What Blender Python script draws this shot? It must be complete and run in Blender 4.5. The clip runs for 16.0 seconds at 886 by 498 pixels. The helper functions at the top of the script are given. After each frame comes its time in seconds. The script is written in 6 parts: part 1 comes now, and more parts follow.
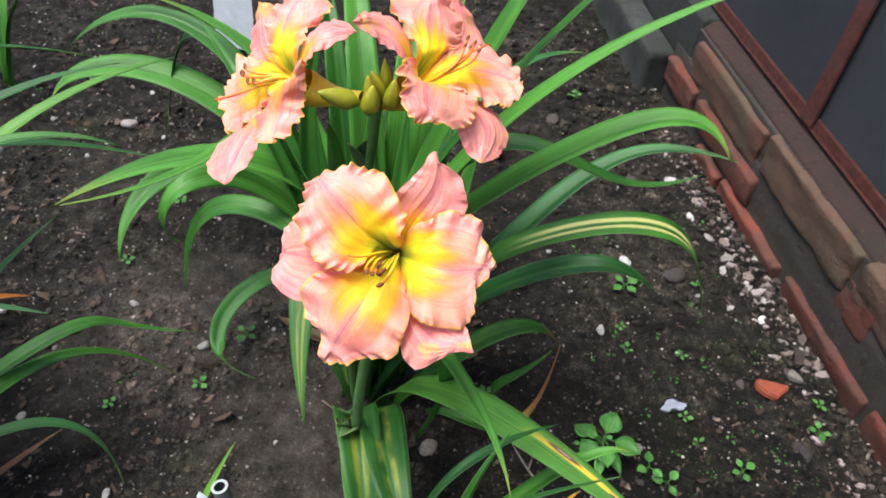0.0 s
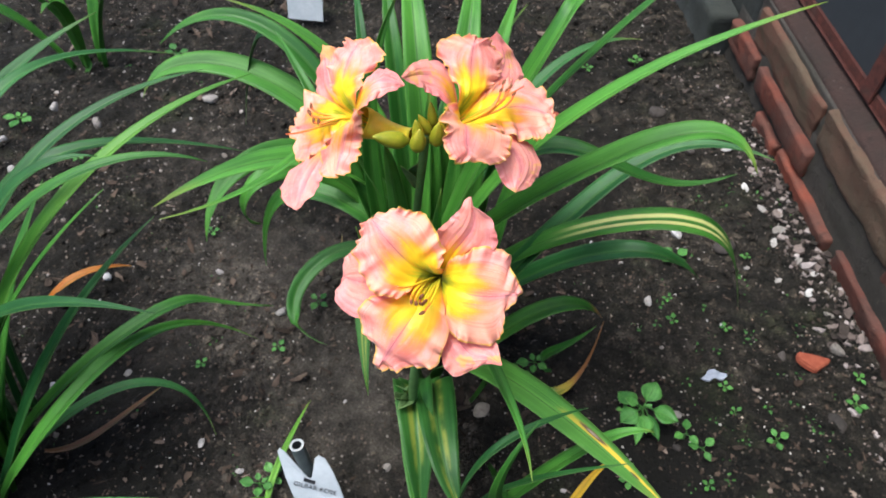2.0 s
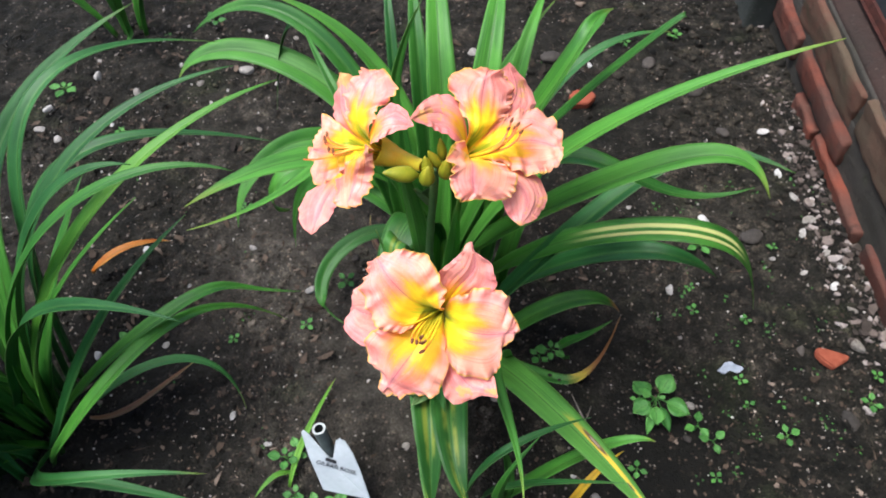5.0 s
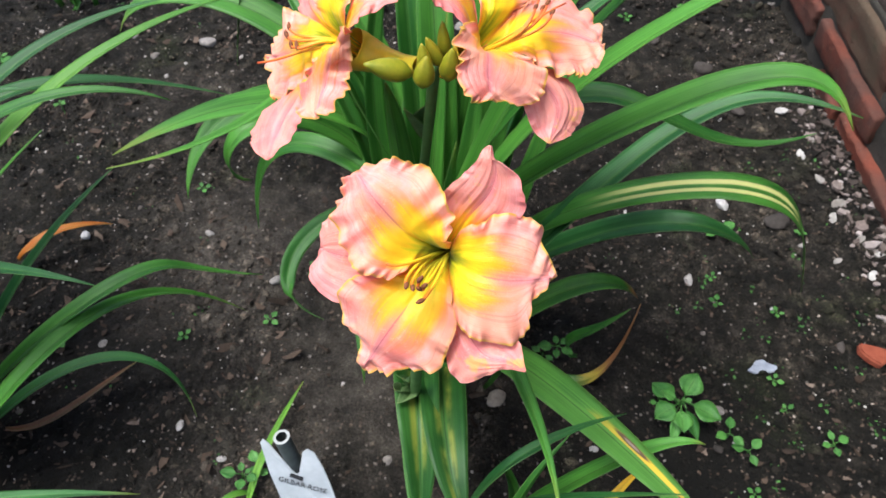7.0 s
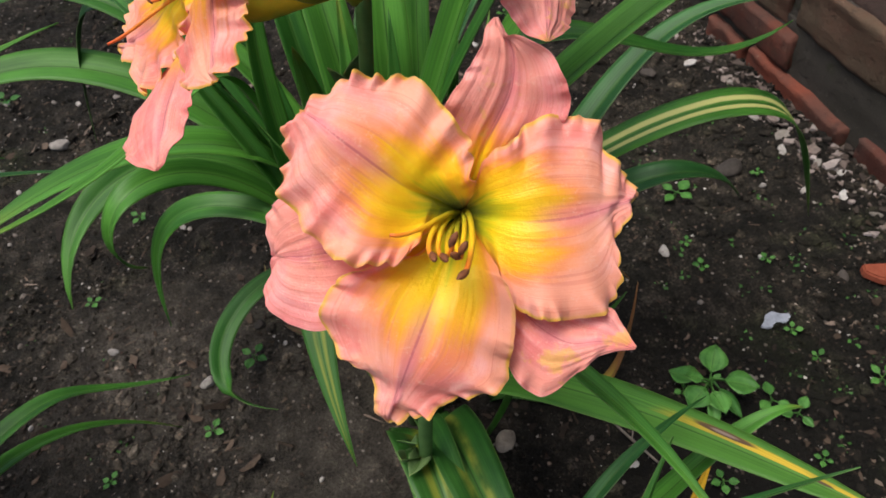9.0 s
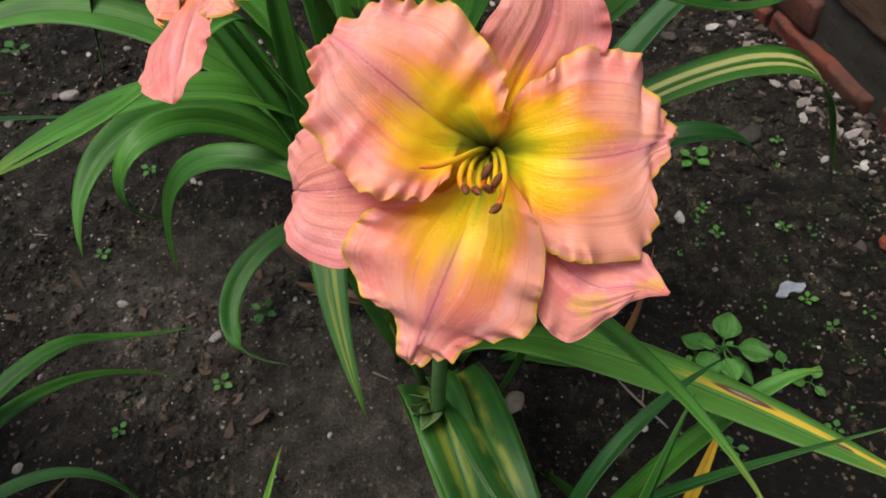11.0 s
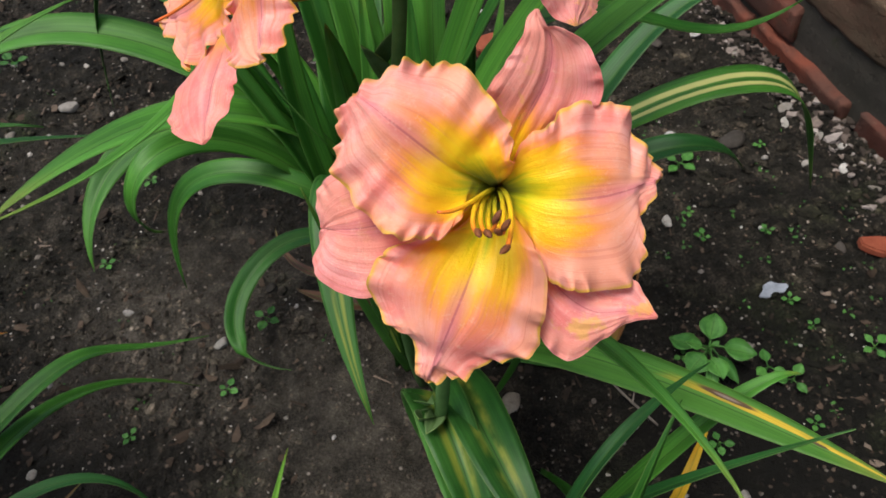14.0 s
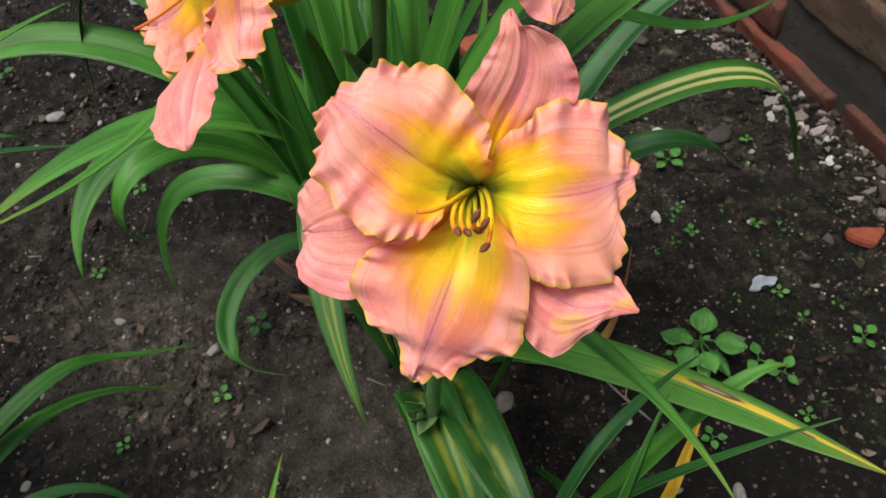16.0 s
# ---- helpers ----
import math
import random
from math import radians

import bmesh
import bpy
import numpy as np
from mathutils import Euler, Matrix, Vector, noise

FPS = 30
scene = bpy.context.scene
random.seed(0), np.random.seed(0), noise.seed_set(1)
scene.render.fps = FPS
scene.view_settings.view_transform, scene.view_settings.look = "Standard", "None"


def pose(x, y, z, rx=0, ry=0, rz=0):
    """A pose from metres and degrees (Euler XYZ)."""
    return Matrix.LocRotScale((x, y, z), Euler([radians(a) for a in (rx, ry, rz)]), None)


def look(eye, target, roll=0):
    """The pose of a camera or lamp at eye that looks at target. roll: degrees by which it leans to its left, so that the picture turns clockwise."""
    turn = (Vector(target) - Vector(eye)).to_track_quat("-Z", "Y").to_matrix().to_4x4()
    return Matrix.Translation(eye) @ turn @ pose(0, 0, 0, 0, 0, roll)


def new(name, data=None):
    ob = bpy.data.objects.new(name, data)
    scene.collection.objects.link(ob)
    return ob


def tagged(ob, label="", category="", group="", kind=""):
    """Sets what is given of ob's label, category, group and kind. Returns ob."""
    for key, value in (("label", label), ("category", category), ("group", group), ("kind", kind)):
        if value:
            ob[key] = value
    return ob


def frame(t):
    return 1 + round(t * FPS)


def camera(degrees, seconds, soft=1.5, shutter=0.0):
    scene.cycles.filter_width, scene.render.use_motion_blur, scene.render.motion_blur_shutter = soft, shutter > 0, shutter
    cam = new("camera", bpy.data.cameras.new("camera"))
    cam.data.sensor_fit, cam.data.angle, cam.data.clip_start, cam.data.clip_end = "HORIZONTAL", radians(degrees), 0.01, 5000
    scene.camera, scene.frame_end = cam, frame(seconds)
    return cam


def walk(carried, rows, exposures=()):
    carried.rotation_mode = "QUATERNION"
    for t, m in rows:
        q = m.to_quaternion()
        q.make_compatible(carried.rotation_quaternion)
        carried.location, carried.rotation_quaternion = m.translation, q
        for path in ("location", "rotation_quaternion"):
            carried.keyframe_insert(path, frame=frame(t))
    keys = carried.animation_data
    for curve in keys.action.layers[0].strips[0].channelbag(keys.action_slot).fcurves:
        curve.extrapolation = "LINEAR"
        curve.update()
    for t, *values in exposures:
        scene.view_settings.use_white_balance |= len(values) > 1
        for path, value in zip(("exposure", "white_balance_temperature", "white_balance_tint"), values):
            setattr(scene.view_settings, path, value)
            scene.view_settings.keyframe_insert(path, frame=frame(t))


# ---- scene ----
cam = camera(61.2, 16.0)
PATH = [
    (0, (0.058, 0.019, 1.008), (0.138, 1.442, -0.396), 7.3),
    (0.5, (0.059, 0.01, 1.052), (0.142, 1.429, -0.355), 6.9),
    (1, (0.066, 0.01, 1.077), (0.107, 1.386, -0.374), 6.1),
    (1.5, (0.077, 0.012, 1.108), (0.05, 1.317, -0.408), 3.5),
    (2, (0.078, 0.012, 1.128), (-0.017, 1.291, -0.407), 2.1),
    (2.5, (0.08, 0.026, 1.148), (-0.019, 1.221, -0.453), 1.5),
    (3, (0.082, 0.076, 1.205), (-0.085, 1.17, -0.461), -2.5),
    (3.5, (0.092, 0.085, 1.229), (-0.084, 1.16, -0.447), -1.9),
    (3.7, (0.096, 0.08, 1.228), (-0.081, 1.145, -0.456), -2.0),
    (5.8, (0.105, 0.064, 1.14), (-0.079, 1.236, -0.47), 0.8),
    (6, (0.104, 0.069, 1.114), (-0.069, 1.245, -0.495), 1.3),
    (6.5, (0.097, 0.094, 1.049), (-0.037, 1.303, -0.539), 2.7),
    (7, (0.077, 0.112, 1.01), (-0.058, 1.312, -0.583), 2.0),
    (7.5, (0.054, 0.134, 0.956), (-0.006, 1.333, -0.644), 3.2),
    (8, (0.025, 0.157, 0.926), (0.062, 1.347, -0.681), -0.6),
    (8.5, (0.021, 0.172, 0.894), (0.115, 1.398, -0.683), -5.3),
    (9, (0.02, 0.177, 0.85), (0.122, 1.514, -0.633), -5.4),
    (9.5, (0.018, 0.179, 0.823), (0.11, 1.531, -0.648), -4.9),
    (10, (0.013, 0.185, 0.821), (0.084, 1.51, -0.675), -4.8),
    (12.5, (0.008, 0.161, 0.867), (0.095, 1.424, -0.682), -4.6),
    (13, (0.004, 0.164, 0.871), (0.091, 1.429, -0.676), -4.7),
    (13.5, (0.002, 0.167, 0.872), (0.091, 1.437, -0.67), -4.2),
    (14, (0.001, 0.167, 0.872), (0.102, 1.431, -0.674), -4.5),
    (14.5, (0.005, 0.168, 0.872), (0.104, 1.437, -0.671), -4.6),
    (15, (0.004, 0.164, 0.87), (0.109, 1.424, -0.68), -4.7),
    (15.5, (0.003, 0.161, 0.873), (0.115, 1.427, -0.671), -4.9),
    (16, (0.006, 0.164, 0.873), (0.123, 1.429, -0.671), -5.3),
]
walk(cam, [(t, look(eye, target, roll)) for t, eye, target, roll in PATH],
     exposures=[(0.0, 1.10, 6030, 10), (1.0, 1.0, 5980, 9), (2.0, 1.04, 5880, 8), (3.5, 1.09, 5880, 8), (6.0, 1.09, 5880, 8), (7.0, 1.0, 5930, 9), (8.5, 0.52, 6330, 10), (10.0, 0.20, 6530, 11), (12.5, 0.28, 6430, 7), (16.0, 0.42, 6380, 7)])
cam.data.dof.use_dof, cam.data.dof.focus_distance, cam.data.dof.aperture_fstop = True, 0.40, 25.0

# ---- world and light ----
world = bpy.data.worlds.new("overcast_sky")
scene.world = world
world.use_nodes = True
wn = world.node_tree.nodes
sky = wn.new("ShaderNodeTexSky")
sky.sky_type = "NISHITA"
sky.sun_disc = False
sky.sun_elevation, sky.sun_rotation = radians(72), radians(250)
sky.dust_density, sky.air_density, sky.ozone_density = 6.0, 1.0, 1.0
world.node_tree.links.new(sky.outputs["Color"], wn["Background"].inputs["Color"])
wn["Background"].inputs["Strength"].default_value = 0.13
sun = new("sun", bpy.data.lights.new("sun", "SUN"))
sun.data.energy, sun.data.angle, sun.data.color = 1.9, radians(26), (1.0, 0.96, 0.9)
sun.matrix_world = look((0, 0, 0), (-math.sin(radians(250)) * 0.31, -math.cos(radians(250)) * 0.31, -0.95))
sun.location = (0, 0, 6)


# ---- material helpers ----
class Nodes:
    """A small wrapper that makes a Principled material and wires nodes by call."""

    def __init__(self, name, rough=0.6, spec=0.4, metal=0.0):
        self.mat = bpy.data.materials.new(name)
        self.mat.use_nodes = True
        self.tree = self.mat.node_tree
        self.bsdf = self.tree.nodes["Principled BSDF"]
        self.bsdf.inputs["Roughness"].default_value = rough
        self.bsdf.inputs["Specular IOR Level"].default_value = spec
        self.bsdf.inputs["Metallic"].default_value = metal

    def put(self, socket, value):
        if hasattr(value, "is_linked"):
            self.tree.links.new(value, socket)
        else:
            socket.default_value = value

    def node(self, kind, **inputs):
        n = self.tree.nodes.new(kind)
        for k, v in inputs.items():
            self.put(n.inputs[k.replace("_", " ")], v)
        return n

    def uv(self):
        return self.tree.nodes.new("ShaderNodeUVMap").outputs["UV"]

    def obj(self):
        return self.tree.nodes.new("ShaderNodeTexCoord").outputs["Object"]

    def place(self):
        return self.tree.nodes.new("ShaderNodeNewGeometry").outputs["Position"]

    def island(self):
        return self.tree.nodes.new("ShaderNodeNewGeometry").outputs["Random Per Island"]

    def rand(self):
        return self.tree.nodes.new("ShaderNodeObjectInfo").outputs["Random"]

    def split(self, v):
        n = self.node("ShaderNodeSeparateXYZ", Vector=v)
        return n.outputs["X"], n.outputs["Y"], n.outputs["Z"]

    def join(self, x=0.0, y=0.0, z=0.0):
        return self.node("ShaderNodeCombineXYZ", X=x, Y=y, Z=z).outputs[0]

    def math(self, op, a, b=0.0, c=0.0):
        n = self.tree.nodes.new("ShaderNodeMath")
        n.operation = op
        for s, v in zip(n.inputs, (a, b, c)):
            self.put(s, v)
        return n.outputs[0]

    def noise(self, vector, scale, detail=4.0, rough=0.55):
        return self.node("ShaderNodeTexNoise", Vector=vector, Scale=scale, Detail=detail, Roughness=rough).outputs["Fac"]

    def ramp(self, fac, stops):
        n = self.node("ShaderNodeValToRGB", Fac=fac)
        e = n.color_ramp.elements
        while len(e) < len(stops):
            e.new(0.5)
        for k, (p, c) in enumerate(stops):
            e[k].position = p
            e[k].color = (*c, 1) if len(c) == 3 else c
        return n.outputs["Color"]

    def step(self, fac, lo, hi):
        n = self.tree.nodes.new("ShaderNodeMapRange")
        n.interpolation_type = "SMOOTHSTEP"
        for k, v in (("Value", fac), ("From Min", lo), ("From Max", hi)):
            self.put(n.inputs[k], v)
        return n.outputs["Result"]

    def mix(self, fac, a, b, mode="MIX"):
        n = self.tree.nodes.new("ShaderNodeMix")
        n.data_type, n.blend_type = "RGBA", mode
        self.put(n.inputs[0], fac)
        for s, v in ((n.inputs[6], a), (n.inputs[7], b)):
            self.put(s, (*v, 1) if isinstance(v, tuple) and len(v) == 3 else v)
        return n.outputs[2]

    def colour(self, c):
        self.put(self.bsdf.inputs["Base Color"], c)
        return self

    def bump(self, height, strength=0.3, distance=0.002):
        n = self.node("ShaderNodeBump", Height=height, Strength=strength, Distance=distance)
        self.tree.links.new(n.outputs[0], self.bsdf.inputs["Normal"])
        return n.outputs[0]

    def thin(self, colour, amount, normal=None):
        """Lets some light through, as leaves and petals do."""
        tr = self.node("ShaderNodeBsdfTranslucent", Color=colour)
        if normal is not None:
            self.tree.links.new(normal, tr.inputs["Normal"])
        m = self.tree.nodes.new("ShaderNodeMixShader")
        m.inputs[0].default_value = amount
        self.tree.links.new(self.bsdf.outputs[0], m.inputs[1])
        self.tree.links.new(tr.outputs[0], m.inputs[2])
        self.tree.links.new(m.outputs[0], self.tree.nodes["Material Output"].inputs["Surface"])
        return self


def leaf_material(name, dark=(0.018, 0.096, 0.012), light=(0.092, 0.29, 0.034), extra=None):
    """Strap leaf: long veins, pale keel, slight blue bloom, yellowing near some tips."""
    n = Nodes(name, 0.46, 0.32)
    u, v, _ = n.split(n.uv())
    x = n.math("ABSOLUTE", n.math("SUBTRACT", u, 0.5))
    r = n.rand()
    veins = n.noise(n.join(n.math("MULTIPLY", u, 26.0), n.math("MULTIPLY", v, 0.8), n.math("MULTIPLY", r, 40.0)), 1.0, 3.0)
    patch = n.noise(n.join(n.math("MULTIPLY", u, 1.5), n.math("MULTIPLY", v, 5.0), n.math("MULTIPLY", r, 70.0)), 1.0, 4.0)
    lines = n.noise(n.join(n.math("MULTIPLY", u, 75.0), n.math("MULTIPLY", v, 0.6), n.math("MULTIPLY", r, 90.0)), 1.0, 2.0)
    veins = n.math("ADD", n.math("MULTIPLY", veins, 0.7), n.math("MULTIPLY", lines, 0.3))
    tone = n.math("ADD", n.math("MULTIPLY", veins, 0.62), n.math("ADD", n.math("MULTIPLY", patch, 0.66), n.math("MULTIPLY", r, 0.30)))
    c = n.ramp(tone, [(0.60, dark), (0.80, tuple((a + b) / 2.2 for a, b in zip(dark, light))), (1.0, light)])
    rib = n.math("SINE", n.math("MULTIPLY", n.math("ADD", u, n.math("MULTIPLY", r, 0.1)), 75.0))
    c = n.mix(n.math("MULTIPLY", n.step(rib, 0.35, 0.95), 0.13), c, dark)
    keel = n.math("SUBTRACT", 1.0, n.step(x, 0.03, 0.10))
    c = n.mix(n.math("MULTIPLY", keel, 0.30), c, (0.11, 0.25, 0.045))
    c = n.mix(n.math("MULTIPLY", n.math("SUBTRACT", 1.0, n.step(x, 0.006, 0.024)), 0.75), c, tuple(k * 0.6 for k in dark))
    tipy = n.math("MULTIPLY", n.step(n.math("ADD", v, n.math("MULTIPLY", patch, 0.10)), 0.95, 1.06), n.step(r, 0.35, 0.8))
    c = n.mix(n.math("MULTIPLY", tipy, 0.45), c, (0.30, 0.26, 0.04))
    edge = n.math("MULTIPLY", n.step(x, 0.475, 0.497), 0.5)
    c = n.mix(edge, c, (0.16, 0.27, 0.07))
    if extra:
        c = extra(n, u, v, x, patch, veins, c)
    n.colour(c)
    h = n.math("ADD", n.math("ADD", n.math("MULTIPLY", veins, 0.8), n.math("MULTIPLY", rib, -0.06)), n.math("MULTIPLY", patch, 0.4))
    normal = n.bump(h, 0.28, 0.0015)
    return n.thin(n.mix(0.5, c, (0.10, 0.28, 0.02)), 0.22, normal).mat


def cream_stripes(n, u, v, x, patch, veins, c):
    """Two cream bands beside the keel on the outer part of the leaf."""
    wob = n.math("MULTIPLY", n.math("SUBTRACT", patch, 0.5), 0.10)
    xx = n.math("ADD", x, wob)
    band = n.math("MULTIPLY", n.step(xx, 0.06, 0.10), n.math("SUBTRACT", 1.0, n.step(xx, 0.20, 0.26)))
    band = n.math("MULTIPLY", band, n.math("MULTIPLY", n.step(v, 0.30, 0.42), n.math("SUBTRACT", 1.0, n.step(v, 0.74, 0.83))))
    return n.mix(band, c, (0.62, 0.62, 0.22))


def yellow_streak(n, u, v, x, patch, veins, c):
    """A yellow streak along one half, with brown-centred dead spots."""
    uu = n.math("ADD", n.math("SUBTRACT", 1.0, u), n.math("MULTIPLY", n.math("SUBTRACT", veins, 0.5), 0.16))
    band = n.math("MULTIPLY", n.step(uu, 0.20, 0.25), n.math("SUBTRACT", 1.0, n.step(uu, 0.36, 0.42)))
    band = n.math("MULTIPLY", band, n.step(n.math("ADD", v, n.math("MULTIPLY", patch, 0.3)), 0.83, 0.98))
    c = n.mix(n.math("MULTIPLY", band, n.step(patch, 0.36, 0.52)), c, (0.58, 0.40, 0.03))
    cut = n.math("ADD", n.math("MULTIPLY", n.math("POWER", n.math("MULTIPLY", n.math("SUBTRACT", u, 0.73), 11.0), 2.0), 1.0),
                 n.math("POWER", n.math("MULTIPLY", n.math("SUBTRACT", v, 0.78), 20.0), 2.0))
    spot = n.math("SUBTRACT", 1.0, n.step(n.math("ADD", cut, patch), 0.9, 1.4))
    c = n.mix(spot, c, (0.10, 0.05, 0.03))
    c = n.mix(n.math("SUBTRACT", 1.0, n.step(n.math("ADD", cut, patch), 0.55, 0.75)), c, (0.26, 0.20, 0.17))
    two = n.math("ADD", n.math("POWER", n.math("MULTIPLY", n.math("SUBTRACT", u, 0.62), 16.0), 2.0), n.math("POWER", n.math("MULTIPLY", n.math("SUBTRACT", v, 0.90), 60.0), 2.0))
    c = n.mix(n.math("SUBTRACT", 1.0, n.step(n.math("ADD", two, patch), 0.9, 1.3)), c, (0.09, 0.05, 0.03))
    return c


def brown_end(n, u, v, x, patch, veins, c):
    t = n.math("ADD", v, n.math("MULTIPLY", n.math("SUBTRACT", patch, 0.5), 0.35))
    c = n.mix(n.step(t, 0.50, 0.66), c, (0.42, 0.32, 0.05))
    return n.mix(n.step(t, 0.66, 0.80), c, (0.24, 0.11, 0.045))


def soft_stripe(n, u, v, x, patch, veins, c):
    band = n.math("MULTIPLY", n.step(x, 0.03, 0.09), n.math("SUBTRACT", 1.0, n.step(x, 0.14, 0.24)))
    return n.mix(n.math("MULTIPLY", n.math("MULTIPLY", band, n.step(patch, 0.40, 0.60)), 0.55), c, (0.36, 0.38, 0.05))


GREEN = leaf_material("leaf_green")
BRIGHT = leaf_material("leaf_bright_green", (0.045, 0.17, 0.016), (0.17, 0.38, 0.04))
# blue-green leaf; its extra darkness also stands in for shade on the neighbour clump
BLUISH_SHADED = leaf_material("leaf_blue_green_shaded", (0.010, 0.062, 0.013), (0.046, 0.180, 0.039))
STRIPED = leaf_material("leaf_cream_striped", extra=cream_stripes)
STREAKED = leaf_material("leaf_yellow_streaked", (0.018, 0.080, 0.010), (0.080, 0.225, 0.032), yellow_streak)
BROWNING = leaf_material("leaf_browning", extra=brown_end)
SOFT = leaf_material("leaf_pale_striped", (0.014, 0.068, 0.010), (0.066, 0.21, 0.034), soft_stripe)


def brown_tip(n, u, v, x, patch, veins, c):
    t = n.math("ADD", v, n.math("MULTIPLY", n.math("SUBTRACT", patch, 0.5), 0.25))
    return n.mix(n.step(t, 0.84, 0.97), c, (0.26, 0.13, 0.05))


BROWNEDGE = leaf_material("leaf_brown_tipped", extra=brown_tip)
STEMLEAF = leaf_material("bract_green", (0.06, 0.13, 0.04), (0.16, 0.26, 0.10))
YELLOW = leaf_material("leaf_yellow", (0.45, 0.26, 0.02), (0.75, 0.46, 0.03))
RUST = leaf_material("leaf_rust", (0.35, 0.10, 0.01), (0.62, 0.26, 0.03))
DRY = leaf_material("leaf_dry", (0.07, 0.030, 0.018), (0.21, 0.10, 0.06))
WEED = leaf_material("weed_green", (0.030, 0.125, 0.02), (0.11, 0.31, 0.06))


def petal_material(name, pink, pale, peach, throat, edge, reach, rib_colour):
    """Petal: green-yellow throat running out along the veins into pink, a mauve midrib, a gold rim, fine crepe."""
    n = Nodes(name, 0.40, 0.38)
    u, v, _ = n.split(n.uv())
    rim_uv = n.tree.nodes.new("ShaderNodeUVMap")
    rim_uv.uv_map = "rim"
    dist, arc, _ = n.split(rim_uv.outputs["UV"])
    x = n.math("MULTIPLY", n.math("ABSOLUTE", n.math("SUBTRACT", u, 0.5)), 2.0)
    r = n.rand()
    seed = n.math("MULTIPLY", r, 50.0)
    p = n.obj()
    fan = lambda a, b, det=3.0: n.noise(n.join(n.math("MULTIPLY", u, a), n.math("MULTIPLY", v, b), seed), 1.0, det)
    streak, vein, fine = fan(15.0, 1.2), fan(58.0, 1.0, 2.0), fan(130.0, 2.0, 2.0)
    cloud = n.noise(p, 30.0, 5.0, 0.6)
    crepe = n.noise(p, 900.0, 3.0, 0.6)
    pucker = n.noise(p, 210.0, 3.0, 0.55)
    f = n.math("ADD", v, n.math("MULTIPLY", n.math("SUBTRACT", streak, 0.5), 0.34))
    f = n.math("ADD", f, n.math("ADD", n.math("MULTIPLY", n.math("MULTIPLY", x, x), 0.42), reach))
    f = n.math("ADD", f, n.math("MULTIPLY", n.math("SUBTRACT", cloud, 0.5), 0.14))
    c = n.ramp(f, throat)
    body = n.mix(n.step(n.math("ADD", n.math("MULTIPLY", cloud, 0.75), n.math("MULTIPLY", streak, 0.25)), 0.36, 0.66), pink, pale)
    body = n.mix(n.math("MULTIPLY", n.step(n.noise(p, 34.0, 4.0), 0.42, 0.60), 0.85), body, peach)
    c = n.mix(n.step(f, 0.50, 0.76), c, body)
    wob = n.math("ADD", x, n.math("MULTIPLY", n.math("SUBTRACT", streak, 0.5), 0.12))
    rib = n.math("MULTIPLY", n.math("SUBTRACT", 1.0, n.step(wob, 0.02, 0.20)), n.math("MULTIPLY", n.step(v, 0.42, 0.62), n.math("SUBTRACT", 1.0, n.math("MULTIPLY", n.step(v, 0.86, 1.0), 0.6))))
    c = n.mix(n.math("MULTIPLY", rib, 0.6), c, rib_colour)
    core = n.math("MULTIPLY", n.math("SUBTRACT", 1.0, n.step(x, 0.006, 0.022)), n.step(v, 0.36, 0.55))
    c = n.mix(n.math("MULTIPLY", core, 0.6), c, (0.52, 0.10, 0.13))
    lines = n.math("MULTIPLY", n.step(vein, 0.57, 0.64), n.step(v, 0.42, 0.62))
    c = n.mix(n.math("MULTIPLY", lines, 0.32), c, (0.74, 0.20, 0.14))
    hair = n.math("MULTIPLY", n.step(fine, 0.54, 0.66), n.step(v, 0.44, 0.64))
    c = n.mix(n.math("MULTIPLY", hair, 0.10), c, (0.70, 0.19, 0.14))
    # highlights on the puckered tissue, painted into the colour as pale specks
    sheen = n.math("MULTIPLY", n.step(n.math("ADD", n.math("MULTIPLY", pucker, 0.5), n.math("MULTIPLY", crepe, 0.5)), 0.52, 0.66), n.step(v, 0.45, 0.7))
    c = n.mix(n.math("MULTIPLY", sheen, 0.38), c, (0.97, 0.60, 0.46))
    if edge:
        dd = n.math("ADD", dist, n.math("MULTIPLY", n.math("SUBTRACT", n.noise(n.join(n.math("MULTIPLY", arc, 1.4), 0.0, seed), 1.0, 3.0), 0.5), 0.26))
        glow = n.math("MULTIPLY", n.math("SUBTRACT", 1.0, n.step(dd, 0.06, 0.40)), n.step(v, 0.4, 0.6))
        c = n.mix(n.math("MULTIPLY", glow, 0.45), c, (0.90, 0.45, 0.20))
        patchy = n.step(n.noise(n.join(n.math("MULTIPLY", arc, 0.45), 3.0, seed), 1.0, 2.0), 0.36, 0.56)
        rim = n.math("MULTIPLY", n.math("SUBTRACT", 1.0, n.step(dd, 0.07, 0.20)), n.math("MULTIPLY", n.step(v, 0.3, 0.5), n.math("ADD", 0.12, n.math("MULTIPLY", patchy, 0.80))))
        c = n.mix(n.math("MULTIPLY", rim, 0.95), c, edge)
    else:
        scar = n.math("MULTIPLY", n.step(n.noise(p, 40.0, 4.0, 0.65), 0.59, 0.66), n.math("MULTIPLY", n.step(v, 0.36, 0.48), n.step(r, 0.1, 0.2)))
        c = n.mix(n.math("MULTIPLY", scar, 0.7), c, (0.86, 0.52, 0.12))
    n.colour(c)
    h = n.math("ADD", n.math("MULTIPLY", streak, 0.45), n.math("ADD", n.math("MULTIPLY", fine, 0.15), n.math("ADD", n.math("MULTIPLY", pucker, 0.8), n.math("MULTIPLY", vein, 0.30))))
    h = n.math("ADD", h, n.math("MULTIPLY", crepe, 0.22))
    normal = n.bump(h, 0.55, 0.0014)
    n.bsdf.inputs["Sheen Weight"].default_value = 0.12
    return n.thin(c, 0.33, normal).mat


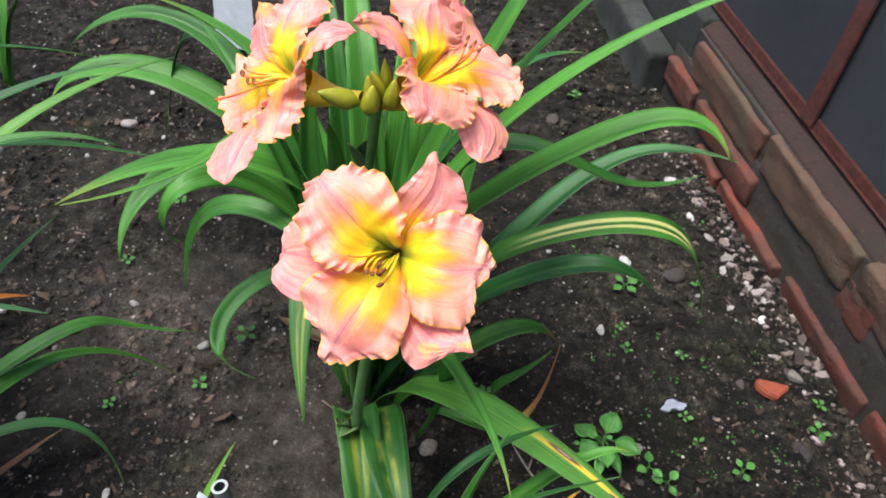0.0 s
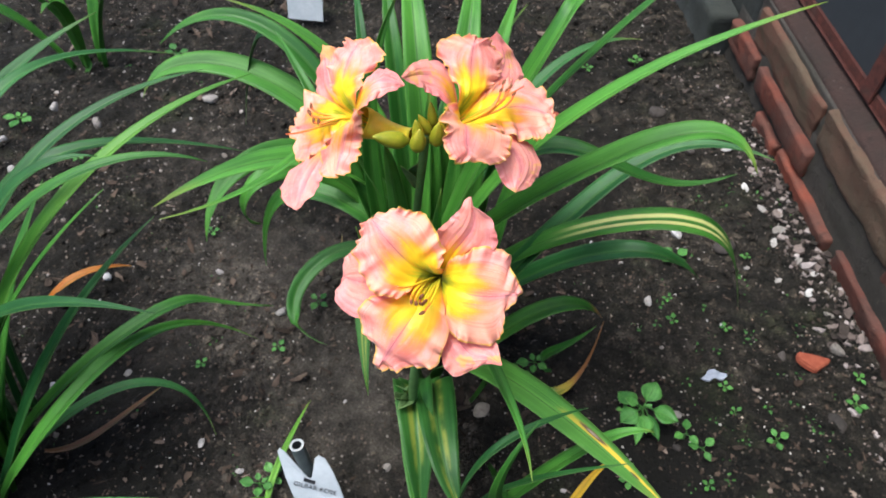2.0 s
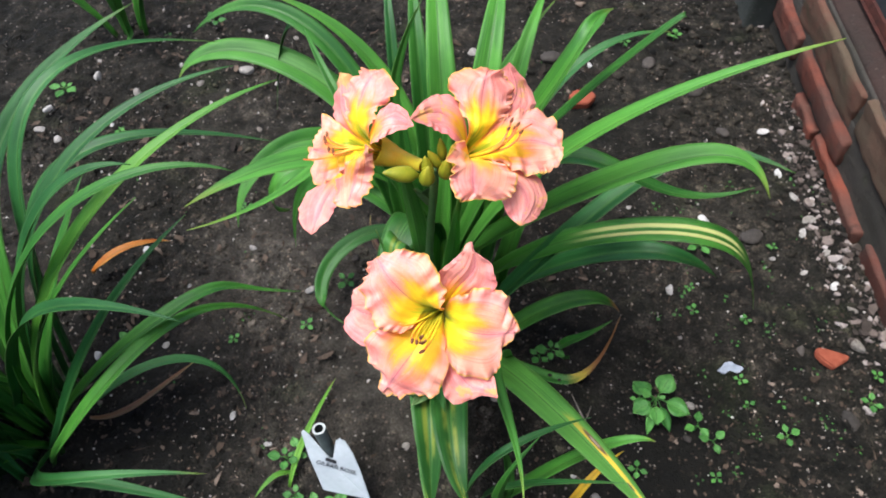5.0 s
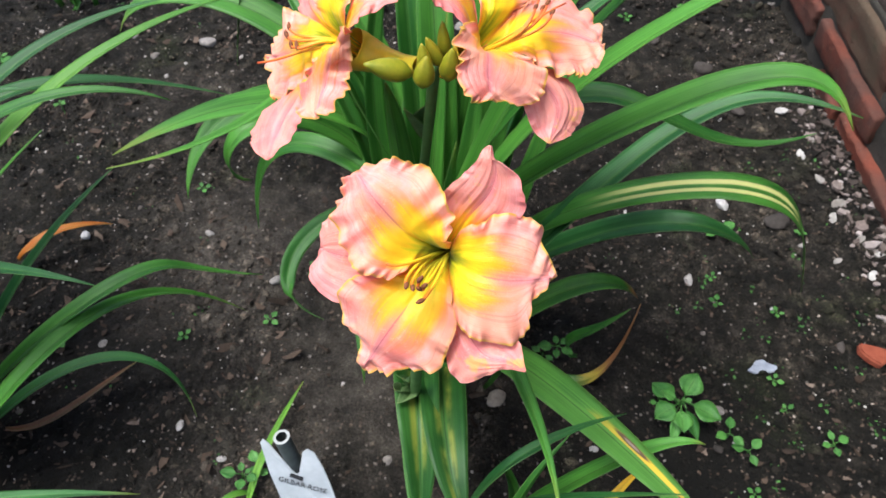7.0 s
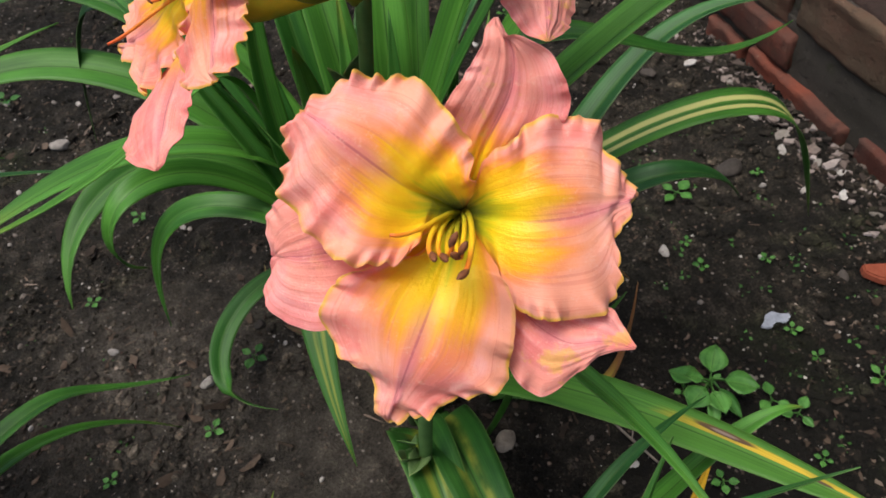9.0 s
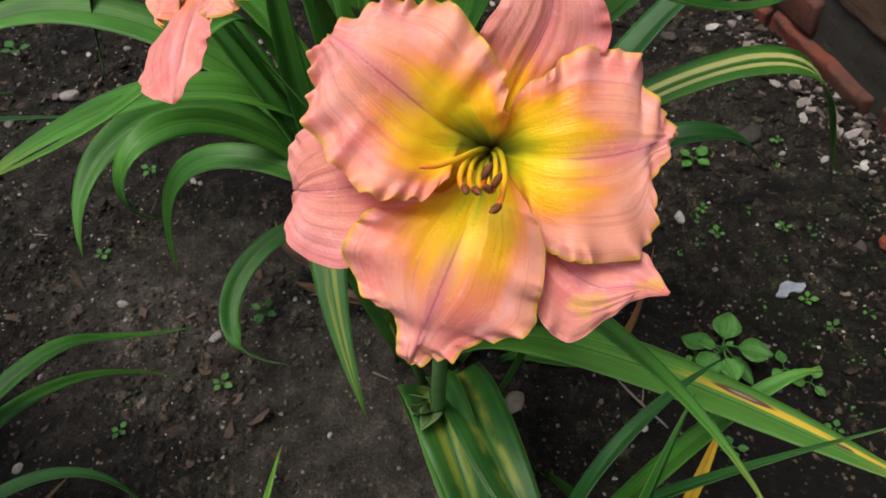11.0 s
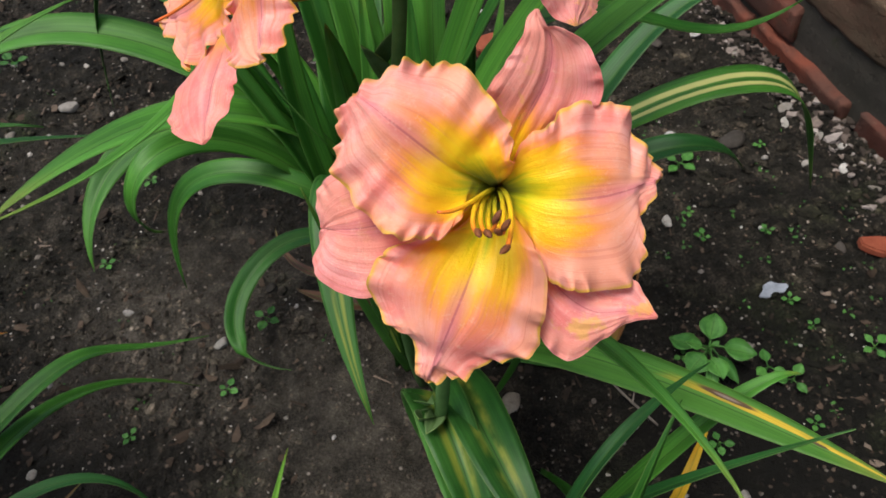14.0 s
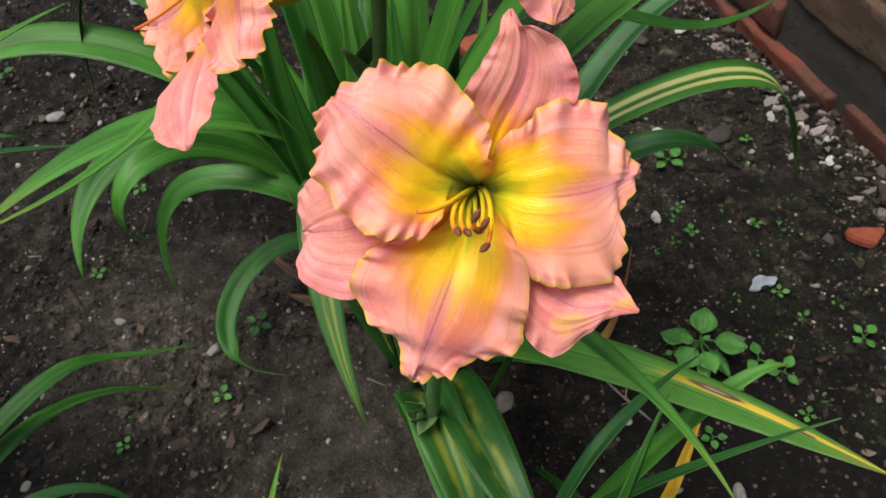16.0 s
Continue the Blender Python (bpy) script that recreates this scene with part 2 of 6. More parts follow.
THROAT = [(0.12, (0.34, 0.40, 0.012)), (0.21, (0.66, 0.62, 0.010)), (0.30, (0.96, 0.70, 0.010)), (0.46, (0.97, 0.56, 0.012)), (0.62, (0.95, 0.33, 0.055))]
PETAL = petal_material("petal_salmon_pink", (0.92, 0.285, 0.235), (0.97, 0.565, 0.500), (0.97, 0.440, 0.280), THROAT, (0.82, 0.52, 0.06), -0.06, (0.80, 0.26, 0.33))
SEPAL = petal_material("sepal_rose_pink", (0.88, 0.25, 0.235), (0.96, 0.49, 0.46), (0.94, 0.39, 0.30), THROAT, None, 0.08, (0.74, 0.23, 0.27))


def plain(name, a, b, scale, rough=0.6, spec=0.3, bump=0.3, dist=0.001, metal=0.0):
    n = Nodes(name, rough, spec, metal)
    p = n.obj()
    k = n.math("ADD", n.math("MULTIPLY", n.noise(p, scale, 5.0), 0.7), n.math("MULTIPLY", n.noise(p, scale * 6, 3.0), 0.3))
    n.colour(n.ramp(k, [(0.32, a), (0.68, b)]))
    n.bump(k, bump, dist)
    return n.mat


STEM = plain("scape_green", (0.05, 0.12, 0.03), (0.10, 0.20, 0.06), 40, 0.5)
TUBE = plain("flower_tube", (0.46, 0.46, 0.03), (0.80, 0.60, 0.04), 30, 0.4)
BUD = plain("bud_yellow_green", (0.17, 0.20, 0.010), (0.35, 0.31, 0.020), 45, 0.36, 0.45)


def filament_material(name, stops):
    """Filament: its colour runs from the throat to the tip."""
    n = Nodes(name, 0.42, 0.35)
    _, v, _ = n.split(n.uv())
    n.colour(n.ramp(n.math("ADD", v, n.math("MULTIPLY", n.math("SUBTRACT", n.noise(n.obj(), 300.0), 0.5), 0.2)), stops))
    return n.mat


FILAMENT = filament_material("filament_yellow", [(0.3, (0.42, 0.40, 0.02)), (0.62, (0.80, 0.50, 0.015)), (0.85, (0.78, 0.26, 0.02)), (1.0, (0.66, 0.12, 0.02))])
FILTIP = filament_material("filament_orange", [(0.25, (0.72, 0.46, 0.02)), (0.6, (0.76, 0.24, 0.03)), (1.0, (0.60, 0.10, 0.03))])
ANTHER = plain("anther_brown", (0.06, 0.022, 0.016), (0.30, 0.10, 0.03), 400, 0.7)
LABEL = plain("label_white_plastic", (0.36, 0.40, 0.42), (0.47, 0.51, 0.53), 25, 0.4, 0.4, 0.1)
PIPE = plain("grey_pipe", (0.05, 0.06, 0.06), (0.10, 0.12, 0.115), 60, 0.5)
PIPERIM = plain("pipe_cut_rim", (0.24, 0.26, 0.25), (0.36, 0.38, 0.37), 80, 0.5)
INK = plain("black_ink", (0.012, 0.012, 0.014), (0.03, 0.03, 0.035), 200, 0.7)


def soil_colour(n, p):
    """Dug garden soil: damp dark crumb, paler dried crust in wide patches, fine grit, a green bloom of moss, and two
    patches of painted shade.
    """
    big = n.noise(p, 3.0, 5.0)
    mid = n.noise(p, 26.0, 7.0, 0.7)
    grit = n.noise(p, 300.0, 4.0, 0.75)
    k = n.math("ADD", n.math("MULTIPLY", big, 0.30), n.math("ADD", n.math("MULTIPLY", mid, 0.50), n.math("MULTIPLY", grit, 0.42)))
    k = n.math("MULTIPLY_ADD", k, 2.8, -1.18)
    c = n.ramp(k, [(0.12, (0.0027, 0.0024, 0.0017)), (0.40, (0.0078, 0.0070, 0.0051)), (0.66, (0.022, 0.0190, 0.0144)), (0.95, (0.095, 0.081, 0.062))])
    x, y, _ = n.split(p)
    far = n.math("SQRT", n.math("ADD", n.math("POWER", n.math("MULTIPLY", n.math("ADD", x, 0.23), 0.90), 2.0), n.math("POWER", n.math("SUBTRACT", y, 0.70), 2.0)))
    dry = n.math("SUBTRACT", n.math("ADD", 0.78, n.math("MULTIPLY", n.math("SUBTRACT", n.noise(p, 4.5, 5.0, 0.6), 0.5), 1.0)), n.math("MULTIPLY", far, 2.0))
    dry = n.math("MAXIMUM", n.step(dry, 0.0, 0.45), n.math("MULTIPLY", n.step(n.noise(p, 2.1, 4.0), 0.54, 0.68), 0.16))
    c = n.mix(n.math("MULTIPLY", dry, 0.85), c, n.ramp(k, [(0.10, (0.009, 0.0078, 0.0060)), (0.42, (0.040, 0.0345, 0.0275)), (0.70, (0.084, 0.073, 0.059)), (0.95, (0.18, 0.157, 0.130))]))
    # shade by the neighbour clump and the near right corner, painted as darker soil
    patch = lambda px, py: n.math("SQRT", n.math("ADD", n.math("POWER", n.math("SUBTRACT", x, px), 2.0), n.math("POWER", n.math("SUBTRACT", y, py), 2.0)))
    shaded = n.math("SUBTRACT", n.math("ADD", 0.31, n.math("MULTIPLY", n.math("SUBTRACT", n.noise(p, 4.2, 4.0, 0.6), 0.5), 0.5)), n.math("MINIMUM", patch(-0.55, 0.48), patch(0.52, 0.46)))
    shaded = n.step(shaded, -0.02, 0.15)
    c = n.mix(n.math("MULTIPLY", shaded, 0.8), c, (0.006, 0.0054, 0.0042))
    fleck = n.node("ShaderNodeTexVoronoi", Vector=p, Scale=150.0, Randomness=1.0)
    tone = n.split(fleck.outputs["Color"])
    spot = n.math("MULTIPLY", n.step(tone[0], 0.86, 0.90), n.math("SUBTRACT", 1.0, n.step(fleck.outputs["Distance"], 0.25, 0.45)))
    c = n.mix(n.math("MULTIPLY", spot, 0.75), c, n.ramp(tone[1], [(0.0, (0.05, 0.036, 0.026)), (0.6, (0.14, 0.105, 0.08)), (1.0, (0.30, 0.27, 0.24))]))
    moss = n.math("MULTIPLY", n.step(n.noise(p, 6.5, 4.0), 0.56, 0.70), n.step(grit, 0.40, 0.6))
    c = n.mix(n.math("MULTIPLY", moss, 0.4), c, (0.030, 0.046, 0.012))
    return c, mid, grit, spot


def soil_material():
    n = Nodes("garden_soil", 0.92, 0.2)
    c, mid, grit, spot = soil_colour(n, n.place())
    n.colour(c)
    n.bump(n.math("ADD", n.math("MULTIPLY", mid, 1.2), n.math("ADD", n.math("MULTIPLY", grit, 0.5), n.math("MULTIPLY", spot, 0.15))), 1.0, 0.012)
    return n.mat


def crumb_material():
    """Crumbs of the same soil, each a little darker or paler than what it lies on."""
    n = Nodes("soil_crumbs", 0.92, 0.2)
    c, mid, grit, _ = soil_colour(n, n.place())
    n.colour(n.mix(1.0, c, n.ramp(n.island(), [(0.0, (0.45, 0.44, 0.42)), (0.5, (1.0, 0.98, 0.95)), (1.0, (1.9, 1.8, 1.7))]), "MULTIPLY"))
    n.bump(grit, 0.6, 0.003)
    return n.mat


def island_material(name, stops, rough=0.9, scale=180.0, spec=0.25):
    """Small loose pieces, each of a tone of its own."""
    n = Nodes(name, rough, spec)
    c = n.ramp(n.island(), stops)
    g = n.noise(n.place(), scale, 4.0, 0.65)
    n.colour(n.mix(0.55, c, n.ramp(g, [(0.3, (0.25, 0.25, 0.25)), (0.7, (1.0, 1.0, 1.0))]), "MULTIPLY"))
    n.bump(g, 0.5, 0.0015)
    return n.mat


def random_material(name, stops, scale=120.0, rough=0.85):
    """Things of one kind, each of a tone of its own."""
    n = Nodes(name, rough, 0.3)
    c = n.ramp(n.rand(), stops)
    g = n.noise(n.obj(), scale, 5.0, 0.6)
    n.colour(n.mix(0.6, c, n.ramp(g, [(0.32, (0.35, 0.33, 0.31)), (0.66, (1.0, 1.0, 1.0))]), "MULTIPLY"))
    n.bump(g, 0.6, 0.0015)
    return n.mat


SOIL = soil_material()
CRUMB = crumb_material()
SPECK = island_material("pale_grit", [(0.0, (0.07, 0.058, 0.048)), (0.55, (0.20, 0.175, 0.15)), (1.0, (0.52, 0.49, 0.45))])
RUBBLE = island_material("plaster_rubble", [(0.0, (0.020, 0.016, 0.012)), (0.40, (0.060, 0.046, 0.038)), (0.75, (0.19, 0.150, 0.130)), (1.0, (0.42, 0.37, 0.345))], 0.9, 130.0)
CHAFF = island_material("dry_plant_litter", [(0.0, (0.014, 0.010, 0.007)), (0.5, (0.050, 0.034, 0.023)), (0.88, (0.105, 0.074, 0.052)), (1.0, (0.25, 0.195, 0.155))], 0.85, 140.0)
STONE = random_material("pale_stone", [(0.0, (0.17, 0.152, 0.13)), (0.5, (0.33, 0.31, 0.285)), (1.0, (0.52, 0.51, 0.49))], 160.0)
GREYSTONE = random_material("grey_stone", [(0.0, (0.03, 0.026, 0.022)), (1.0, (0.07, 0.06, 0.052))])
TANSTONE = plain("tan_stone", (0.17, 0.14, 0.105), (0.36, 0.31, 0.25), 70, 0.85)
SHARD = plain("white_shard", (0.16, 0.18, 0.22), (0.34, 0.37, 0.42), 45, 0.5, 0.4)
TWIG = plain("dry_twig", (0.10, 0.085, 0.07), (0.22, 0.19, 0.16), 120, 0.8)
TERRACOTTA = plain("terracotta", (0.17, 0.038, 0.018), (0.26, 0.07, 0.036), 70, 0.85)


def brick_material(name, a, b, dirt, moss):
    n = Nodes(name, 0.88, 0.25)
    p = n.place()
    r = n.rand()
    big = n.noise(p, 9.0, 5.0, 0.6)
    mid = n.noise(p, 45.0, 5.0, 0.65)
    c = n.mix(n.step(n.math("ADD", n.math("MULTIPLY", mid, 0.5), n.math("MULTIPLY", r, 0.5)), 0.25, 0.75), a, b)
    c = n.mix(n.math("MULTIPLY", n.step(big, 0.36, 0.66), 0.75), c, dirt)
    c = n.mix(n.math("MULTIPLY", n.step(n.noise(p, 16.0, 4.0), 0.60, 0.70), 0.7), c, moss)
    c = n.mix(n.math("MULTIPLY", n.step(n.noise(p, 130.0, 3.0), 0.64, 0.78), 0.25), c, (0.30, 0.25, 0.20))
    pits = n.step(n.noise(p, 48.0, 4.0, 0.6), 0.54, 0.74)
    c = n.mix(n.math("MULTIPLY", pits, 0.42), c, tuple(k * 0.40 for k in dirt))
    n.colour(c)
    n.bump(n.math("ADD", mid, n.math("SUBTRACT", n.math("MULTIPLY", n.noise(p, 260.0, 3.0), 0.4), n.math("MULTIPLY", pits, 0.35))), 0.75, 0.005)
    return n.mat


BRICK = brick_material("weathered_red_brick", (0.085, 0.029, 0.020), (0.155, 0.042, 0.024), (0.062, 0.036, 0.028), (0.034, 0.034, 0.016))
COPING = brick_material("olive_brown_coping", (0.095, 0.034, 0.022), (0.090, 0.056, 0.037), (0.072, 0.058, 0.037), (0.045, 0.044, 0.024))
MORTAR = brick_material("old_mortar", (0.034, 0.030, 0.025), (0.056, 0.050, 0.042), (0.028, 0.026, 0.020), (0.026, 0.030, 0.014))
FILLET = brick_material("brown_mortar", (0.028, 0.016, 0.013), (0.042, 0.023, 0.018), (0.022, 0.016, 0.013), (0.022, 0.019, 0.013))
CONCRETE = brick_material("grey_concrete", (0.026, 0.029, 0.027), (0.040, 0.044, 0.041), (0.020, 0.023, 0.018), (0.022, 0.028, 0.014))


def iron_material():
    n = Nodes("rusty_painted_iron", 0.7, 0.35)
    p = n.place()
    k = n.noise(p, 60.0, 6.0, 0.7)
    c = n.ramp(k, [(0.35, (0.036, 0.012, 0.009)), (0.55, (0.070, 0.021, 0.015)), (0.78, (0.105, 0.031, 0.021))])
    c = n.mix(n.math("MULTIPLY", n.step(n.noise(p, 14.0, 4.0), 0.52, 0.66), 0.6), c, (0.045, 0.033, 0.026))
    n.colour(c)
    n.bump(k, 0.5, 0.002)
    return n.mat


def panel_material():
    n = Nodes("dark_grey_panel", 0.5, 0.25)
    p = n.place()
    k = n.math("ADD", n.math("MULTIPLY", n.noise(p, 3.0, 4.0), 0.6), n.math("MULTIPLY", n.noise(p, 40.0, 5.0, 0.7), 0.4))
    c = n.ramp(k, [(0.35, (0.019, 0.0225, 0.026)), (0.65, (0.033, 0.038, 0.042))])
    c = n.mix(n.step(n.noise(p, 220.0, 2.0), 0.74, 0.80), c, (0.10, 0.10, 0.085))
    n.colour(c)
    n.put(n.bsdf.inputs["Roughness"], n.math("ADD", 0.45, n.math("MULTIPLY", k, 0.35)))
    return n.mat


IRON = iron_material()
PANEL = panel_material()


# ---- mesh helpers ----
def mesh_of(name, verts, faces, material, uvs=None, smooth=True):
    me = bpy.data.meshes.new(name)
    me.from_pydata([tuple(v) for v in verts], [], [tuple(f) for f in faces])
    me.materials.append(material)
    if uvs is not None:
        layer = me.uv_layers.new(name="UVMap")
        idx = np.zeros(len(me.loops), dtype=np.int32)
        me.loops.foreach_get("vertex_index", idx)
        layer.data.foreach_set("uv", np.asarray(uvs, dtype=np.float32)[idx].ravel())
    if smooth:
        me.polygons.foreach_set("use_smooth", [True] * len(me.polygons))
    me.update()
    return me


def part_of(name, me, parent, label=""):
    ob = new(name, me)
    ob.parent = parent
    if label:
        tagged(ob, label)
    return ob


def thing(name, label, category, place=(0, 0, 0), group="", kind=""):
    ob = new(name)
    ob.empty_display_size = 0.02
    ob.location = place
    return tagged(ob, label, category, group, kind)


def bm_mesh(name, bm, material, smooth=True):
    me = bpy.data.meshes.new(name)
    bm.to_mesh(me)
    bm.free()
    me.materials.append(material)
    if smooth:
        me.polygons.foreach_set("use_smooth", [True] * len(me.polygons))
    return me


def grid_faces(rows, cols):
    return [(i * cols + j, i * cols + j + 1, (i + 1) * cols + j + 1, (i + 1) * cols + j) for i in range(rows - 1) for j in range(cols - 1)]


def bezier(points, count):
    """Points and directions along a Bezier curve of any order."""
    c = np.array(points, float)
    n = len(c) - 1
    u = np.linspace(0, 1, count)[:, None]
    out = sum(math.comb(n, k) * u**k * (1 - u) ** (n - k) * c[k] for k in range(n + 1))
    d = np.gradient(out, axis=0)
    return out, d / np.linalg.norm(d, axis=1, keepdims=True)


def unit(v):
    v = np.asarray(v, float)
    return v / (np.linalg.norm(v) + 1e-12)


def wave(a, b, c):
    return noise.noise(Vector((float(a), float(b), float(c))))


def tube_mesh(name, points, radii, material, sides=10, count=20, cap=True):
    c, d = bezier(points, count)
    rr = np.interp(np.linspace(0, 1, count), np.linspace(0, 1, len(radii)), radii)
    side = unit(np.cross(d[0], (0.3, 0.9, 0.2)))
    verts, faces, uvs = [], [], []
    for k in range(count):
        side = unit(side - (side @ d[k]) * d[k])
        up = np.cross(d[k], side)
        for j in range(sides):
            a = 2 * math.pi * j / sides
            verts.append(c[k] + rr[k] * (math.cos(a) * side + math.sin(a) * up))
            uvs.append((j / sides, k / (count - 1)))
    for k in range(count - 1):
        for j in range(sides):
            faces.append((k * sides + j, k * sides + (j + 1) % sides, (k + 1) * sides + (j + 1) % sides, (k + 1) * sides + j))
    if cap:
        faces.append(tuple(range(sides))[::-1])
        faces.append(tuple(range((count - 1) * sides, count * sides)))
    return mesh_of(name, verts, faces, material, uvs)


def thicken(verts, faces, uvs, normals, depth):
    """A thin sheet given a second side and a closed rim."""
    v = np.asarray(verts)
    n = len(v)
    back = v - np.asarray(normals) * depth
    count = {}
    for f in faces:
        for a, b in zip(f, f[1:] + f[:1]):
            count[(a, b)] = count.get((a, b), 0) + 1
    rim = [(a, b) for a, b in count if (b, a) not in count]
    allf = list(faces) + [tuple(k + n for k in reversed(f)) for f in faces] + [(b, a, a + n, b + n) for a, b in rim]
    return np.vstack([v, back]), allf, list(uvs) + list(uvs)


def strap_leaf(plant, material, width, *points, fold=0.50, twist=0.0, count=34, blunt=2.1, label="", name="leaf"):
    """A daylily leaf: a tapering keeled strap along a curve."""
    seed = sum(points[-1]) * 37.0
    c, d = bezier(points, count)
    head = unit([points[-1][0] - points[0][0], points[-1][1] - points[0][1], 0.0])
    across = np.array([-head[1], head[0], 0.0])
    cols = 9
    verts, uvs, norms = [], [], []
    for k in range(count):
        t = k / (count - 1)
        s = unit(across - (across @ d[k]) * d[k])
        up = unit(np.cross(d[k], s))
        up = -up if k == 0 and up[2] < 0 else up
        a = twist * t ** 2.2 + 0.10 * wave(t * 3, seed, 1)
        s, up = math.cos(a) * s + math.sin(a) * up, math.cos(a) * up - math.sin(a) * s
        grow = 0.42 + 0.58 * min(1.0, t / 0.30) ** 0.8
        taper = 1.0 if t < 0.35 else max(0.0, 1 - ((t - 0.35) / 0.65) ** blunt)
        half = 0.74 * width * grow * taper + 0.0003
        f = fold + 0.9 * max(0.0, 0.22 - t) / 0.22
        for j in range(cols):
            w = 2 * j / (cols - 1) - 1
            ripple = 0.06 * half * wave(t * 9, seed + 3 * np.sign(w), 2) * abs(w)
            y = half * (f * (abs(w) ** 0.85) - 0.10 * w * w) + ripple
            verts.append(c[k] + s * half * w * math.cos(0.5 * min(f, 1.2)) + up * y)
            uvs.append((j / (cols - 1), t))
            norms.append(up)
    v, fs, uv = thicken(verts, grid_faces(count, cols), uvs, norms, 0.0007)
    return part_of(name, mesh_of(name, v, fs, material, uv), plant, label)


# ---- ground ----
def ground_z(x, y):
    far = min(1.0, max(0.0, 3.2 - math.hypot(x, y - 0.9)) / 0.8)
    z = 0.012 * wave(x * 2.2, y * 2.2, 0.3) + 0.007 * wave(x * 7, y * 7, 1.7) + 0.006 * wave(x * 21, y * 21, 4.1) + 0.0068 * wave(x * 48, y * 48, 2.2) + 0.0042 * wave(x * 95, y * 95, 6.2)
    return z * far - 0.004


def spread(lo, hi, step, reach):
    """Even steps in the middle, growing outwards to the horizon."""
    mid = list(np.arange(lo, hi + 1e-6, step))
    out, s = [], step
    while s < reach:
        s *= 1.45
        out.append(s)
    run = np.cumsum(out)
    return [lo - r for r in run[::-1]] + mid + [hi + r for r in run]


gx, gy = spread(-1.30, 0.95, 0.0075, 400), spread(0.2, 2.1, 0.0075, 400)
ground_verts = [(x, y, ground_z(x, y)) for y in gy for x in gx]
ground = tagged(new("ground", mesh_of("ground", ground_verts, grid_faces(len(gy), len(gx)), SOIL)), "dark damp garden soil with grit and litter", "ground", kind="structure")


# ---- greenhouse base wall ----
WALL_AT, WALL_TURN = Vector((0.733, 1.2, 0.0)), math.atan2(0.16, 1.0)
wall = thing("wall_east", "low weathered brick wall under an iron-framed greenhouse side", "wall", WALL_AT, kind="structure")
wall.rotation_euler = (0, 0, WALL_TURN)


def rough_block(name, size, seed, rounding=0.008, wobble=0.004, cuts=9):
    """A worn block: rounded edges and uneven faces. Origin in its centre."""
    bm = bmesh.new()
    bmesh.ops.create_cube(bm, size=1.0)
    bmesh.ops.scale(bm, vec=size, verts=bm.verts)
    bmesh.ops.bevel(bm, geom=bm.edges[:], offset=rounding, segments=2, profile=0.6, affect="EDGES")
    bmesh.ops.subdivide_edges(bm, edges=[e for e in bm.edges if e.calc_length() > 0.05], cuts=cuts, use_grid_fill=True)
    for v in bm.verts:
        q = v.co * 28 + Vector((seed * 7.3, seed * 3.1, seed))
        v.co += Vector((noise.noise(q), noise.noise(q + Vector((9, 0, 0))), noise.noise(q + Vector((0, 9, 0))))) * wobble
        q = q * 3.1
        v.co += Vector((noise.noise(q), noise.noise(q + Vector((9, 0, 0))), noise.noise(q + Vector((0, 9, 0))))) * wobble * 0.4
    return bm


def wall_piece(name, material, along0, along1, z0, z1, depth=0.12, out=0.0, seed=1, tilt=0.0, label="", rounding=0.008, wobble=0.004):
    """A block of the wall, between two places along it and two heights; out: how far it stands proud."""
    bm = rough_block(name, (depth, abs(along1 - along0), z1 - z0), seed, rounding, wobble)
    ob = part_of(name, bm_mesh(name, bm, material), wall, label)
    ob.location = (depth / 2 - out, (along0 + along1) / 2, (z0 + z1) / 2)
    ob.rotation_euler = (0, radians(tilt), 0)
    return ob


# bed of mortar behind and between the bricks
for a, b, z0, z1, back in ((-2.2, 0.50, -0.05, 0.135, 0.003), (-2.2, 0.42, 0.125, 0.215, 0.005)):
    wall_piece("mortar_bed", MORTAR, a, b, z0, z1, 0.16, -back, 3, 0, "grey-green crumbling mortar", 0.004, 0.006)


# ---- plants ----
def flower_frame(z):
    z = Vector(z).normalized()
    x = (Vector((1, 0, 0)) - z * z.x).normalized()
    return Matrix((x, z.cross(x), z)).transposed().to_4x4()


def spline(points, ts):
    """A smooth curve through points, at shares ts of its length."""
    p = np.array(points, float)
    p = np.vstack([2 * p[0] - p[1], p, 2 * p[-1] - p[-2]])
    u = np.linspace(0, 1, 24, endpoint=False)[:, None]
    runs = [0.5 * (2 * b + (c - a) * u + (2 * a - 5 * b + 4 * c - d) * u**2 + (3 * b - a - 3 * c + d) * u**3) for a, b, c, d in zip(p, p[1:], p[2:], p[3:])]
    c = np.vstack(runs + [p[-2:-1]])
    run = np.concatenate([[0], np.cumsum(np.linalg.norm(np.diff(c, axis=0), axis=1))])
    at = np.asarray(ts) * run[-1]
    return np.stack([np.interp(at, run, c[:, k]) for k in range(3)], 1), at


def normals_of(grid):
    """Unit normals of a grid of points, turned out of the throat."""
    n = np.cross(np.gradient(grid, axis=1), np.gradient(grid, axis=0))
    n /= np.linalg.norm(n, axis=2, keepdims=True) + 1e-12
    return n * (1.0 if n[..., 2].mean() > 0 else -1.0)


